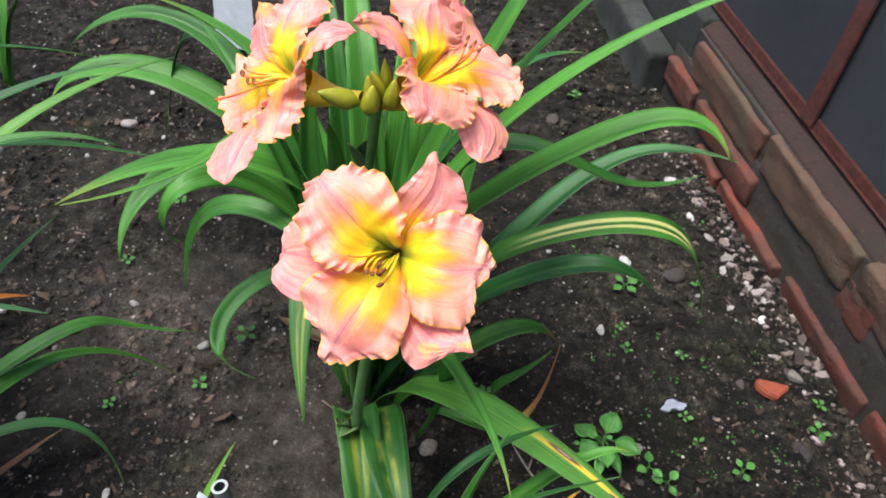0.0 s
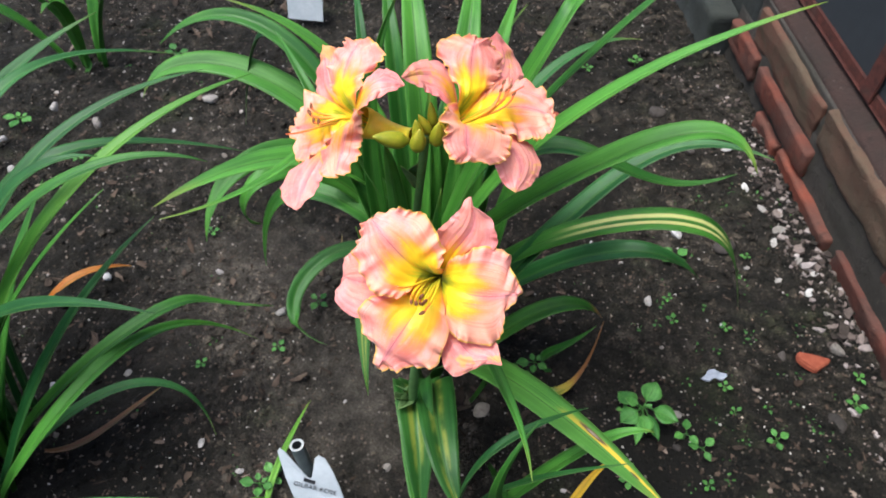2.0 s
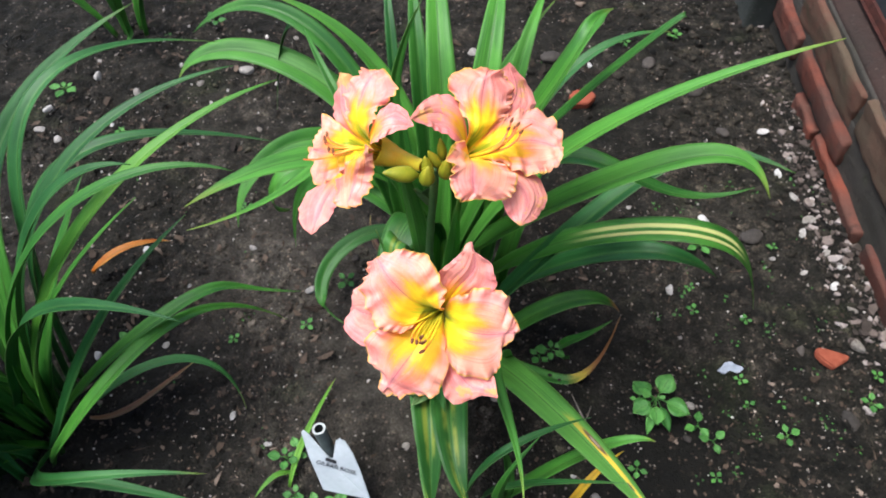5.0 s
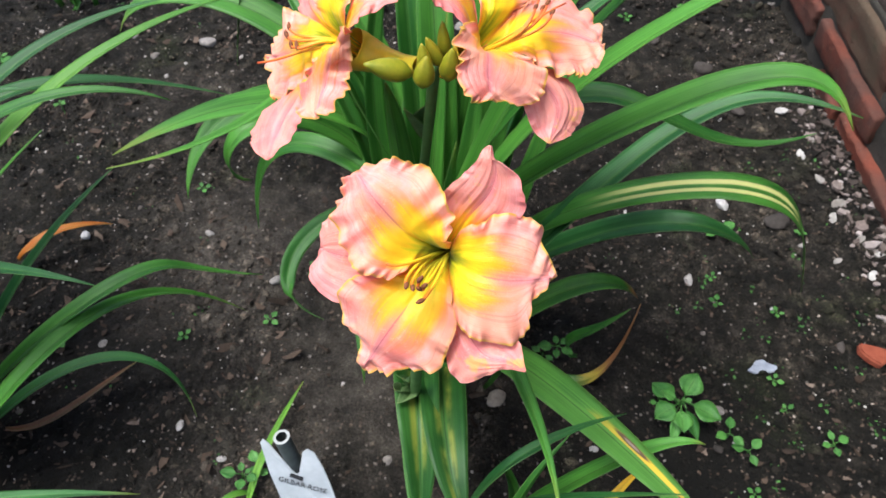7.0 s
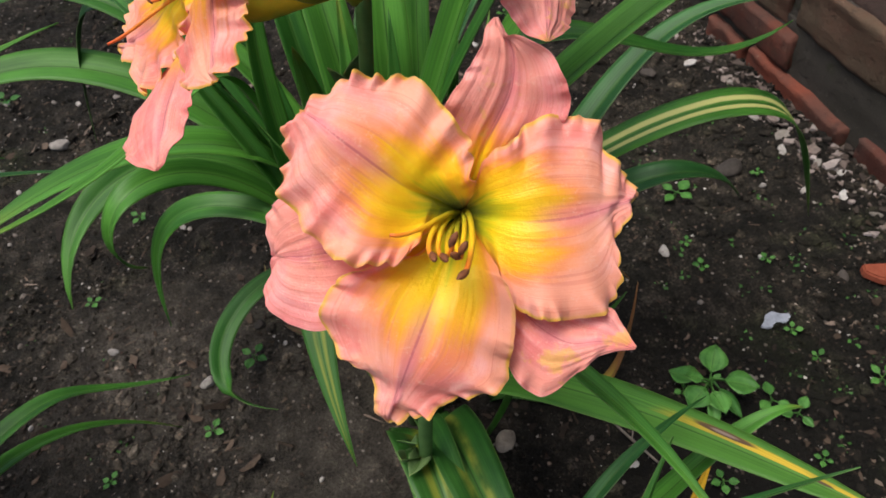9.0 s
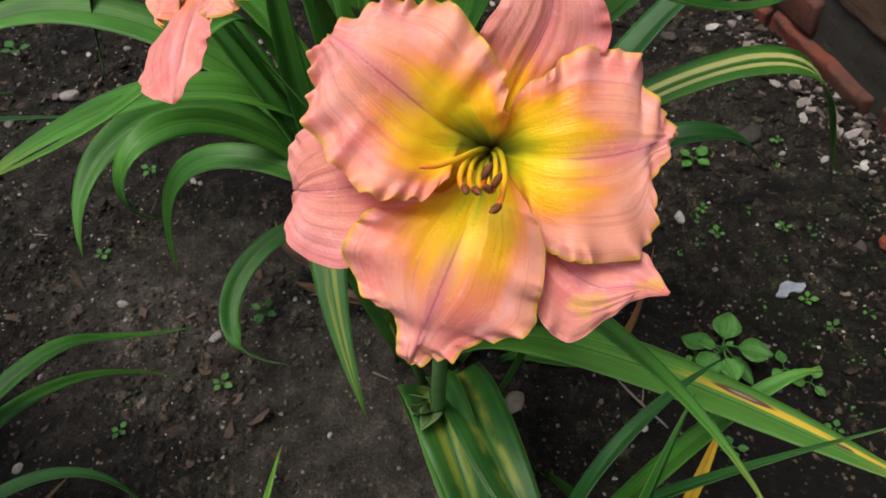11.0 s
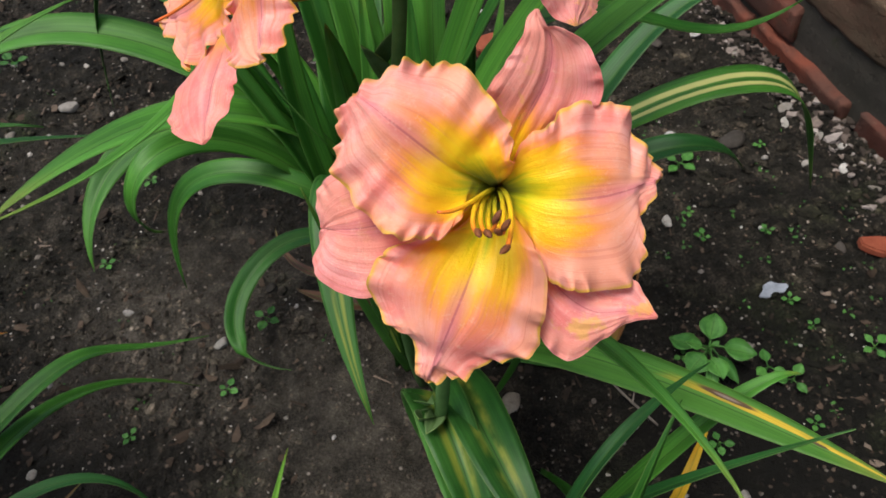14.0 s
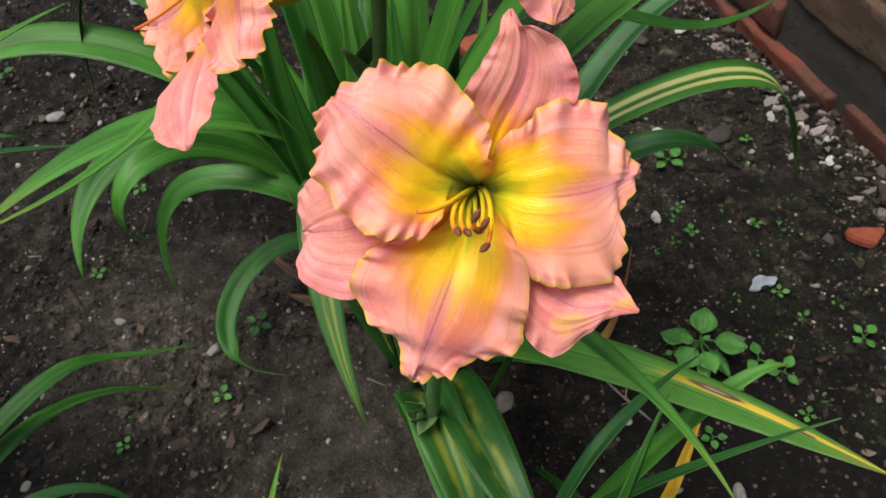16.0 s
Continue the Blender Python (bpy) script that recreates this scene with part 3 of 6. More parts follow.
def wide_petal(flower, name, rib, left, right, material, seed, ruffle=0.0025, pitch=0.0084, swell=0.05):
    """A petal in the flower's own axes, drawn by its midrib and its two rims, each from the tube to the tip.
    ruffle is the height of the frill along the rim, pitch the length of one wave of it, swell how far each half bulges."""
    rows, cols = 150, 65
    ts = np.linspace(0, 1, rows) ** 0.92
    mid, _ = spline(rib, ts)
    (lp, la), (rp, ra) = spline(left, ts), spline(right, ts)
    u = np.linspace(-1, 1, cols)
    w = np.sign(u) * (1 - (1 - np.abs(u)) ** 1.5)
    aw = np.abs(w)[None, :, None]
    side = np.where((w < 0)[None, :, None], lp[:, None], rp[:, None])
    arc = np.where(w < 0, -la[:, None], ra[:, None] + 0.0 * w)
    grid = mid[:, None] * (1 - aw) + side * aw
    half = np.linalg.norm(side - mid[:, None], axis=2)
    nrm = normals_of(grid)
    t, a = ts[:, None], np.abs(w)[None, :]
    grid = grid + nrm * (swell * half * 4 * a * (1 - a) * np.sin(math.pi * np.clip(t * 1.15, 0, 1)) ** 0.7)[..., None]
    dist = (1 - a) * half
    grow = np.clip((np.abs(arc) - 0.045) / 0.02, 0, 1)
    tip = np.clip((1 - t) / 0.05, 0.25, 1)
    rim = np.exp(-((dist / 0.0042) ** 1.5)) * grow * tip
    deep = np.exp(-((dist / 0.012) ** 1.4)) * grow * tip
    flow = np.array([[wave(x * 38, seed, 1), wave(x * 120, seed, 4), wave(x * 55, seed + 7, 3), wave(x * 26, seed, 6), wave(x * 110, seed, 9)] for x in np.r_[-la[::-1], ra]])
    pick = np.where(w[None, :] < 0, rows - 1 - np.arange(rows)[:, None], rows + np.arange(rows)[:, None])
    f1, f2, f3, f4, f5 = (flow[:, k][pick] for k in range(5))
    p = 2 * math.pi * arc / pitch + 6.0 * f1 + 0.9 * f2 + seed
    amp = np.clip(0.75 + 1.7 * f3, 0.08, 1.7)
    frill = (np.sin(p) + 0.22 * np.sin(1.7 * p + 1.0)) * amp
    slow = np.sin(arc * 2 * math.pi / 0.021 + seed * 2.0 + 4.0 * f4)
    edged = 1.0 if ruffle > 0.001 else 0.3
    bite = edged * ruffle * (0.5 * np.abs(np.cos(p * 0.5 + 0.6)) - 0.32 + 0.45 * f5) * amp
    out = side - mid[:, None]
    out = out / (np.linalg.norm(out, axis=2, keepdims=True) + 1e-9)
    creases = np.array([[wave(7.0 * x + seed, 1.3 * y, seed + 2) * 0.0009 + wave(2.2 * x + seed, 2.6 * y, seed) * 0.0014 for x in w] for y in ts])
    groove = -0.0011 * np.exp(-((w[None, :] / 0.05) ** 2)) * np.clip(t * 2, 0, 1) * (1 - 0.7 * t)
    lift = ruffle * (0.85 * frill * rim + 1.15 * slow * deep) + creases * np.clip((t - 0.18) * 3, 0, 1) * (1 - 0.5 * rim) + groove
    grid = grid + nrm * lift[..., None] + out * (bite * rim)[..., None]
    nrm = normals_of(grid)
    far = np.linalg.norm(grid[..., :2], axis=2) / np.linalg.norm(mid[-1][:2])
    v = 0.45 * t + 0.55 * np.clip(far, 0, 1)
    uvs = np.stack([np.broadcast_to(0.5 + 0.5 * w[None, :], v.shape), v], 2).reshape(-1, 2)
    rims = np.stack([dist * 100, arc * 100], 2).reshape(-1, 2).astype(np.float32)
    faces = grid_faces(rows, cols)
    va, fs, uv = thicken(grid.reshape(-1, 3), faces, uvs.tolist(), nrm.reshape(-1, 3), 0.0005)
    me = mesh_of(name, va, fs, material, uv)
    lay = me.uv_layers.new(name="rim")
    index = np.zeros(len(me.loops), dtype=np.int32)
    me.loops.foreach_get("vertex_index", index)
    lay.data.foreach_set("uv", rims[index % len(rims)].ravel())
    return part_of(name, me, flower)


def stamen(flower, points, thick=0.0011, anther=True, name="stamen", material=None, fat=1.0):
    """A filament with, at its end, a split brown anther; joined with the orange upper half."""
    st = part_of(name, tube_mesh(name, points, [thick * 1.1, thick, thick * 0.8], material or FILAMENT, 8, 18), flower)
    if anther:
        c, d = bezier(points, 12)
        end, way = c[-1], d[-1]
        side = unit(np.cross(way, (0.2, 0.3, 0.9)))
        me = tube_mesh("anther", [end - side * 0.0006 - way * 0.0036, end - side * 0.0004 - way * 0.001, end + side * 0.0004 + way * 0.001, end + side * 0.0012 + way * 0.0036], [0.0004 * fat, 0.0013 * fat, 0.0015 * fat, 0.0013 * fat, 0.0004 * fat], ANTHER, 8, 12)
        part_of("anther", me, flower, "dark brown anther")
    return st


def bud(plant, base, end, thick, label=""):
    """A closed bud: a fat spindle with three grooves."""
    c, d = bezier([base, end], 16)
    prof = [0.25, 0.42, 0.66, 0.84, 0.95, 1.0, 1.0, 0.97, 0.93, 0.86, 0.78, 0.68, 0.55, 0.42, 0.28, 0.10]
    side = unit(np.cross(d[0], (0.3, 0.5, 0.8)))
    up = np.cross(d[0], side)
    sides = 24
    verts, faces = [], []
    for k in range(16):
        for j in range(sides):
            a = 2 * math.pi * j / sides
            groove = 1 - 0.10 * (0.5 + 0.5 * math.cos(3 * a)) ** 6 * min(1, k / 4)
            verts.append(c[k] + thick * prof[k] * groove * (math.cos(a) * side + math.sin(a) * up))
    for k in range(15):
        for j in range(sides):
            faces.append((k * sides + j, k * sides + (j + 1) % sides, (k + 1) * sides + (j + 1) % sides, (k + 1) * sides + j))
    faces.append(tuple(range(sides))[::-1])
    faces.append(tuple(range(15 * sides, 16 * sides)))
    return part_of("bud", mesh_of("bud", verts, faces, BUD), plant, label)


def open_flower(plant, throat, z, tube_end, label):
    """The flower's tube, as a mesh that carries its petals; returns it in the flower's axes."""
    m = Matrix.Translation(throat) @ flower_frame(z)
    e = m.inverted() @ Vector(tube_end)
    me = tube_mesh("flower", [(0, 0, -0.020), (0, 0, -0.034), (e.x * 0.4, e.y * 0.4, e.z * 0.5 - 0.022), tuple(e)], [0.0150, 0.0152, 0.0125, 0.0088, 0.0068, 0.0060], TUBE, 20, 24, cap=False)
    ob = part_of("flower", me, plant, label)
    ob.matrix_local = m
    return ob


daylily = thing("daylily", "flowering daylily clump with three salmon-pink blooms and strap leaves", "plant", (0, 0, 0))

# the large bloom on its own scape
fa = open_flower(daylily, (0.045, 0.392, 0.633), (-0.05, -0.70, 0.71), (0.043, 0.448, 0.569), "wide open salmon-pink bloom with yellow-green throat and ruffled gold edge")
wide_petal(fa, "petal", ((0.0012, -0.0012, -0.0340), (-0.0026, 0.0015, -0.0120), (-0.0110, 0.0070, 0.0060), (-0.0213, 0.0133, 0.0200), (-0.0384, 0.0300, 0.0310), (-0.0484, 0.0405, 0.0290), (-0.0553, 0.0469, 0.0200)),
           ((0.0001, -0.0033, -0.0340), (-0.0064, -0.0031, -0.0100), (-0.0177, -0.0085, 0.0160), (-0.0250, -0.0147, 0.0240), (-0.0367, -0.0153, 0.0260), (-0.0470, -0.0139, 0.0270), (-0.0538, -0.0074, 0.0230), (-0.0626, 0.0054, 0.0190), (-0.0675, 0.0178, 0.0170), (-0.0641, 0.0337, 0.0180), (-0.0553, 0.0469, 0.0200)),
           ((0.0025, -0.0003, -0.0340), (0.0042, 0.0032, -0.0100), (0.0060, 0.0071, 0.0140), (0.0070, 0.0160, 0.0220), (0.0055, 0.0266, 0.0220), (-0.0020, 0.0420, 0.0220), (-0.0125, 0.0537, 0.0200), (-0.0262, 0.0559, 0.0200), (-0.0390, 0.0553, 0.0200), (-0.0478, 0.0510, 0.0200), (-0.0553, 0.0469, 0.0200)),
      PETAL, 1.3)
wide_petal(fa, "petal", ((0.0023, -0.0019, -0.0340), (0.0037, -0.0019, -0.0120), (0.0103, -0.0039, 0.0020), (0.0244, -0.0081, 0.0120), (0.0423, -0.0092, 0.0130), (0.0582, -0.0075, 0.0080), (0.0724, -0.0046, 0.0010)),
           ((0.0019, -0.0002, -0.0340), (0.0038, 0.0033, -0.0120), (0.0075, 0.0107, 0.0060), (0.0124, 0.0187, 0.0120), (0.0231, 0.0243, 0.0140), (0.0349, 0.0313, 0.0130), (0.0474, 0.0310, 0.0100), (0.0603, 0.0249, 0.0060), (0.0616, 0.0141, 0.0060), (0.0692, 0.0044, 0.0040), (0.0724, -0.0046, 0.0010)),
           ((0.0021, -0.0035, -0.0340), (0.0037, -0.0063, -0.0120), (0.0073, -0.0178, 0.0020), (0.0110, -0.0291, 0.0080), (0.0158, -0.0418, 0.0110), (0.0260, -0.0474, 0.0120), (0.0409, -0.0497, 0.0100), (0.0569, -0.0462, 0.0050), (0.0591, -0.0269, 0.0060), (0.0655, -0.0141, 0.0040), (0.0724, -0.0046, 0.0010)),
      PETAL, 4.1)
wide_petal(fa, "petal", ((0.0015, -0.0034, -0.0340), (-0.0021, -0.0069, -0.0120), (-0.0076, -0.0171, 0.0020), (-0.0164, -0.0337, 0.0120), (-0.0275, -0.0531, 0.0130), (-0.0364, -0.0698, 0.0060), (-0.0427, -0.0821, -0.0010)),
           ((0.0027, -0.0025, -0.0340), (0.0048, -0.0083, -0.0120), (0.0083, -0.0188, 0.0080), (0.0131, -0.0300, 0.0140), (0.0148, -0.0451, 0.0130), (0.0113, -0.0600, 0.0100), (0.0078, -0.0715, 0.0070), (-0.0052, -0.0759, 0.0060), (-0.0180, -0.0783, 0.0040), (-0.0311, -0.0820, 0.0010), (-0.0427, -0.0821, -0.0010)),
           ((0.0000, -0.0021, -0.0340), (-0.0072, -0.0062, -0.0120), (-0.0212, -0.0152, 0.0040), (-0.0411, -0.0164, 0.0100), (-0.0543, -0.0213, 0.0120), (-0.0618, -0.0329, 0.0100), (-0.0588, -0.0456, 0.0080), (-0.0503, -0.0552, 0.0060), (-0.0462, -0.0671, 0.0030), (-0.0458, -0.0764, 0.0000), (-0.0427, -0.0821, -0.0010)),
      PETAL, 7.7)
wide_petal(fa, "sepal", ((0.0022, -0.0002, -0.0340), (0.0025, 0.0034, -0.0140), (0.0055, 0.0100, -0.0040), (0.0138, 0.0248, 0.0020), (0.0259, 0.0428, 0.0100), (0.0281, 0.0574, 0.0180), (0.0234, 0.0703, 0.0200)),
           ((0.0008, -0.0006, -0.0340), (-0.0013, 0.0029, -0.0140), (-0.0045, 0.0151, -0.0040), (-0.0049, 0.0307, 0.0040), (-0.0008, 0.0413, 0.0120), (0.0089, 0.0511, 0.0160), (0.0162, 0.0599, 0.0190), (0.0192, 0.0668, 0.0200), (0.0234, 0.0703, 0.0200)),
           ((0.0029, -0.0009, -0.0340), (0.0050, 0.0026, -0.0140), (0.0181, 0.0110, -0.0060), (0.0359, 0.0208, 0.0000), (0.0469, 0.0310, 0.0100), (0.0476, 0.0403, 0.0160), (0.0429, 0.0517, 0.0200), (0.0341, 0.0597, 0.0230), (0.0258, 0.0635, 0.0230), (0.0234, 0.0703, 0.0200)),
      SEPAL, 2.2, 0.0008, 0.011)
wide_petal(fa, "sepal", ((0.0001, -0.0016, -0.0340), (-0.0060, -0.0012, -0.0140), (-0.0221, -0.0041, -0.0060), (-0.0454, -0.0079, 0.0000), (-0.0627, -0.0090, 0.0040), (-0.0731, -0.0081, 0.0000), (-0.0798, -0.0073, -0.0060)),
           ((0.0004, -0.0033, -0.0340), (-0.0065, -0.0050, -0.0140), (-0.0222, -0.0248, -0.0080), (-0.0432, -0.0372, -0.0040), (-0.0625, -0.0403, 0.0000), (-0.0749, -0.0370, -0.0010), (-0.0838, -0.0298, -0.0040), (-0.0860, -0.0220, -0.0070), (-0.0840, -0.0141, -0.0080), (-0.0798, -0.0073, -0.0060)),
           ((0.0002, -0.0005, -0.0340), (-0.0055, 0.0024, -0.0140), (-0.0252, 0.0116, -0.0060), (-0.0469, 0.0173, 0.0000), (-0.0627, 0.0173, 0.0040), (-0.0722, 0.0151, 0.0040), (-0.0790, 0.0090, 0.0000), (-0.0793, 0.0009, -0.0040), (-0.0798, -0.0073, -0.0060)),
      SEPAL, 5.9, 0.0008, 0.011)
wide_petal(fa, "sepal", ((0.0027, -0.0030, -0.0340), (0.0039, -0.0064, -0.0140), (0.0112, -0.0266, -0.0080), (0.0220, -0.0481, -0.0020), (0.0345, -0.0588, 0.0060), (0.0486, -0.0601, 0.0090), (0.0612, -0.0648, 0.0090)),
           ((0.0033, -0.0020, -0.0340), (0.0068, -0.0042, -0.0140), (0.0200, -0.0201, -0.0100), (0.0380, -0.0378, -0.0060), (0.0535, -0.0474, 0.0000), (0.0574, -0.0532, 0.0040), (0.0596, -0.0592, 0.0080), (0.0612, -0.0648, 0.0090)),
           ((0.0015, -0.0034, -0.0340), (0.0011, -0.0073, -0.0140), (0.0050, -0.0364, -0.0100), (0.0088, -0.0597, -0.0040), (0.0124, -0.0724, 0.0000), (0.0219, -0.0814, -0.0020), (0.0333, -0.0760, 0.0020), (0.0435, -0.0681, 0.0060), (0.0518, -0.0646, 0.0090), (0.0612, -0.0648, 0.0090)),
      SEPAL, 9.4, 0.0008, 0.011)
stamen(fa, [(0.0010, -0.0011, -0.0300), (-0.0034, 0.0011, 0.0000), (-0.0135, -0.0011, 0.0200), (-0.0168, -0.0137, 0.0400), (-0.0131, -0.0146, 0.0440)], 0.0011)
stamen(fa, [(0.0009, -0.0017, -0.0300), (-0.0045, 0.0008, 0.0000), (-0.0113, -0.0048, 0.0220), (-0.0130, -0.0157, 0.0400), (-0.0094, -0.0155, 0.0430)], 0.0010)
stamen(fa, [(0.0014, -0.0023, -0.0300), (-0.0042, -0.0032, 0.0040), (-0.0107, -0.0118, 0.0260), (-0.0081, -0.0221, 0.0400), (-0.0056, -0.0098, 0.0460)], 0.0011)
stamen(fa, [(0.0016, -0.0023, -0.0300), (-0.0028, -0.0039, 0.0040), (-0.0052, -0.0102, 0.0260), (-0.0049, -0.0232, 0.0380), (-0.0026, -0.0132, 0.0460)], 0.0010)
stamen(fa, [(0.0018, -0.0010, -0.0300), (0.0032, 0.0022, 0.0000), (0.0051, -0.0058, 0.0220), (0.0003, -0.0192, 0.0400), (-0.0036, -0.0223, 0.0450)], 0.0012)
stamen(fa, [(0.0014, -0.0017, -0.0300), (0.0015, 0.0005, 0.0000), (0.0012, -0.0065, 0.0220), (-0.0034, -0.0178, 0.0380), (-0.0053, -0.0156, 0.0440)], 0.0010)
stamen(fa, [(0.0010, -0.0011, -0.0300), (-0.0020, 0.0014, 0.0020), (-0.0083, -0.0001, 0.0220), (-0.0186, -0.0081, 0.0340), (-0.0276, -0.0050, 0.0360)], 0.0010, False, "pistil")

# bloom turned to the west
fb = open_flower(daylily, (-0.060, 0.546, 0.671), (-0.668, -0.327, 0.668), (0.008, 0.532, 0.664), "salmon-pink bloom turned sideways with ruffled gold edge")
wide_petal(fb, "petal", ((0.0006, 0.0040, -0.0360), (0.0013, 0.0089, -0.0100), (0.0032, 0.0222, 0.0067), (0.0054, 0.0473, 0.0068), (0.0147, 0.0711, 0.0025)),
           ((-0.0021, 0.0034, -0.0360), (-0.0048, 0.0076, -0.0100), (-0.0110, 0.0174, 0.0034), (-0.0227, 0.0405, 0.0053), (-0.0144, 0.0617, 0.0079), (-0.0029, 0.0729, 0.0065), (0.0147, 0.0711, 0.0025)),
           ((0.0037, 0.0016, -0.0360), (0.0083, 0.0036, -0.0100), (0.0271, 0.0118, 0.0072), (0.0296, 0.0303, 0.0011), (0.0449, 0.0381, -0.0010), (0.0457, 0.0499, -0.0005), (0.0261, 0.0685, -0.0027), (0.0147, 0.0711, 0.0025)),
      PETAL, 2.7)
wide_petal(fb, "petal", ((-0.0031, -0.0025, -0.0360), (-0.0045, -0.0036, -0.0100), (-0.0060, -0.0048, 0.0078), (-0.0426, -0.0055, 0.0019), (-0.0880, 0.0045, -0.0010)),
           ((-0.0029, 0.0028, -0.0360), (-0.0065, 0.0063, -0.0100), (-0.0129, 0.0125, 0.0033), (-0.0434, 0.0291, 0.0011), (-0.0626, 0.0371, 0.0030), (-0.0676, 0.0210, -0.0002), (-0.0778, 0.0104, -0.0017), (-0.0880, 0.0045, -0.0010)),
           ((0.0024, -0.0032, -0.0360), (0.0054, -0.0072, -0.0100), (0.0154, -0.0205, 0.0093), (-0.0177, -0.0292, 0.0001), (-0.0407, -0.0362, -0.0003), (-0.0664, -0.0358, 0.0001), (-0.0684, -0.0179, -0.0012), (-0.0861, -0.0040, -0.0025), (-0.0880, 0.0045, -0.0010)),
      PETAL, 6.2)
wide_petal(fb, "petal", ((0.0032, -0.0024, -0.0360), (0.0072, -0.0054, -0.0100), (0.0327, -0.0249, 0.0166), (0.0151, -0.0416, 0.0057), (0.0089, -0.0675, 0.0050)),
           ((0.0022, -0.0033, -0.0360), (0.0049, -0.0075, -0.0100), (0.0135, -0.0207, 0.0105), (-0.0146, -0.0346, 0.0029), (-0.0193, -0.0471, 0.0043), (-0.0080, -0.0635, 0.0052), (0.0089, -0.0675, 0.0050)),
           ((0.0038, -0.0014, -0.0360), (0.0085, -0.0030, -0.0100), (0.0565, -0.0203, 0.0236), (0.0338, -0.0265, 0.0004), (0.0306, -0.0419, -0.0026), (0.0284, -0.0601, 0.0023), (0.0184, -0.0661, 0.0044), (0.0089, -0.0675, 0.0050)),
      PETAL, 8.8)
wide_petal(fb, "sepal", ((-0.0025, 0.0031, -0.0360), (-0.0056, 0.0071, -0.0111), (-0.0249, 0.0315, 0.0009), (-0.0281, 0.0533, 0.0083), (-0.0279, 0.0717, 0.0149)),
           ((-0.0034, 0.0021, -0.0360), (-0.0077, 0.0047, -0.0159), (-0.0439, 0.0270, -0.0039), (-0.0501, 0.0426, 0.0013), (-0.0359, 0.0599, 0.0100), (-0.0279, 0.0717, 0.0149)),
           ((-0.0011, 0.0038, -0.0360), (-0.0025, 0.0087, -0.0136), (-0.0108, 0.0379, -0.0016), (-0.0180, 0.0595, 0.0020), (-0.0186, 0.0700, 0.0060), (-0.0279, 0.0717, 0.0149)),
      SEPAL, 1.9, 0.0008, 0.011)
wide_petal(fb, "sepal", ((-0.0017, -0.0036, -0.0360), (-0.0039, -0.0081, -0.0133), (-0.0133, -0.0280, -0.0013), (-0.0367, -0.0546, 0.0010), (-0.0440, -0.0908, 0.0053)),
           ((-0.0031, -0.0025, -0.0360), (-0.0070, -0.0056, -0.0183), (-0.0360, -0.0287, -0.0063), (-0.0715, -0.0391, -0.0053), (-0.0838, -0.0544, -0.0012), (-0.0735, -0.0715, 0.0050), (-0.0550, -0.0845, 0.0097), (-0.0440, -0.0908, 0.0053)),
           ((-0.0009, -0.0039, -0.0360), (-0.0021, -0.0087, -0.0175), (-0.0083, -0.0343, -0.0055), (-0.0202, -0.0510, -0.0038), (-0.0221, -0.0661, -0.0021), (-0.0311, -0.0776, -0.0001), (-0.0440, -0.0908, 0.0053)),
      SEPAL, 3.9, 0.0008, 0.011)
wide_petal(fb, "sepal", ((0.0039, 0.0009, -0.0360), (0.0088, 0.0020, -0.0100), (0.0402, 0.0093, 0.0065), (0.0571, 0.0165, 0.0039), (0.0891, 0.0021, 0.0058)),
           ((0.0035, 0.0020, -0.0360), (0.0078, 0.0044, -0.0100), (0.0251, 0.0142, 0.0032), (0.0297, 0.0312, -0.0021), (0.0437, 0.0338, -0.0027), (0.0699, 0.0213, 0.0020), (0.0891, 0.0021, 0.0058)),
           ((0.0039, -0.0007, -0.0360), (0.0089, -0.0015, -0.0100), (0.0516, -0.0087, 0.0129), (0.0571, -0.0004, 0.0053), (0.0736, 0.0015, 0.0049), (0.0891, 0.0021, 0.0058)),
      SEPAL, 7.1, 0.0008, 0.011)
stamen(fb, [(0.0, 0.0, -0.03), (0.0229, -0.0078, 0.0170), (-0.0030, -0.0132, 0.0155), (-0.0264, 0.0004, 0.0157), (-0.0264, 0.0056, 0.0179)], material=FILTIP)
stamen(fb, [(0.0, 0.0, -0.03), (0.0229, -0.0078, 0.0170), (-0.0028, -0.0146, 0.0155), (-0.0242, -0.0076, 0.0174), (-0.0246, -0.0024, 0.0192)], material=FILTIP)
stamen(fb, [(0.0, 0.0, -0.03), (0.0229, -0.0078, 0.0170), (-0.0026, -0.0162, 0.0154), (-0.0177, -0.0160, 0.0166), (-0.0185, -0.0107, 0.0182)], material=FILTIP)
stamen(fb, [(0.0, 0.0, -0.03), (0.0229, -0.0078, 0.0170), (-0.0025, -0.0166, 0.0153), (-0.0087, -0.0192, 0.0171), (-0.0093, -0.0140, 0.0189)], material=FILTIP)
stamen(fb, [(0.0, 0.0, -0.03), (0.0229, -0.0078, 0.0170), (-0.0029, -0.0140, 0.0155), (-0.0339, -0.0020, 0.0127), (-0.0340, 0.0032, 0.0149)], material=FILTIP)
stamen(fb, [(0.0, 0.0, -0.03), (0.0288, -0.0157, 0.0203), (-0.0140, -0.0190, 0.0150), (-0.0400, -0.0190, 0.0170), (-0.0570, -0.0170, 0.0205)], 0.0010, False, "pistil", FILTIP)

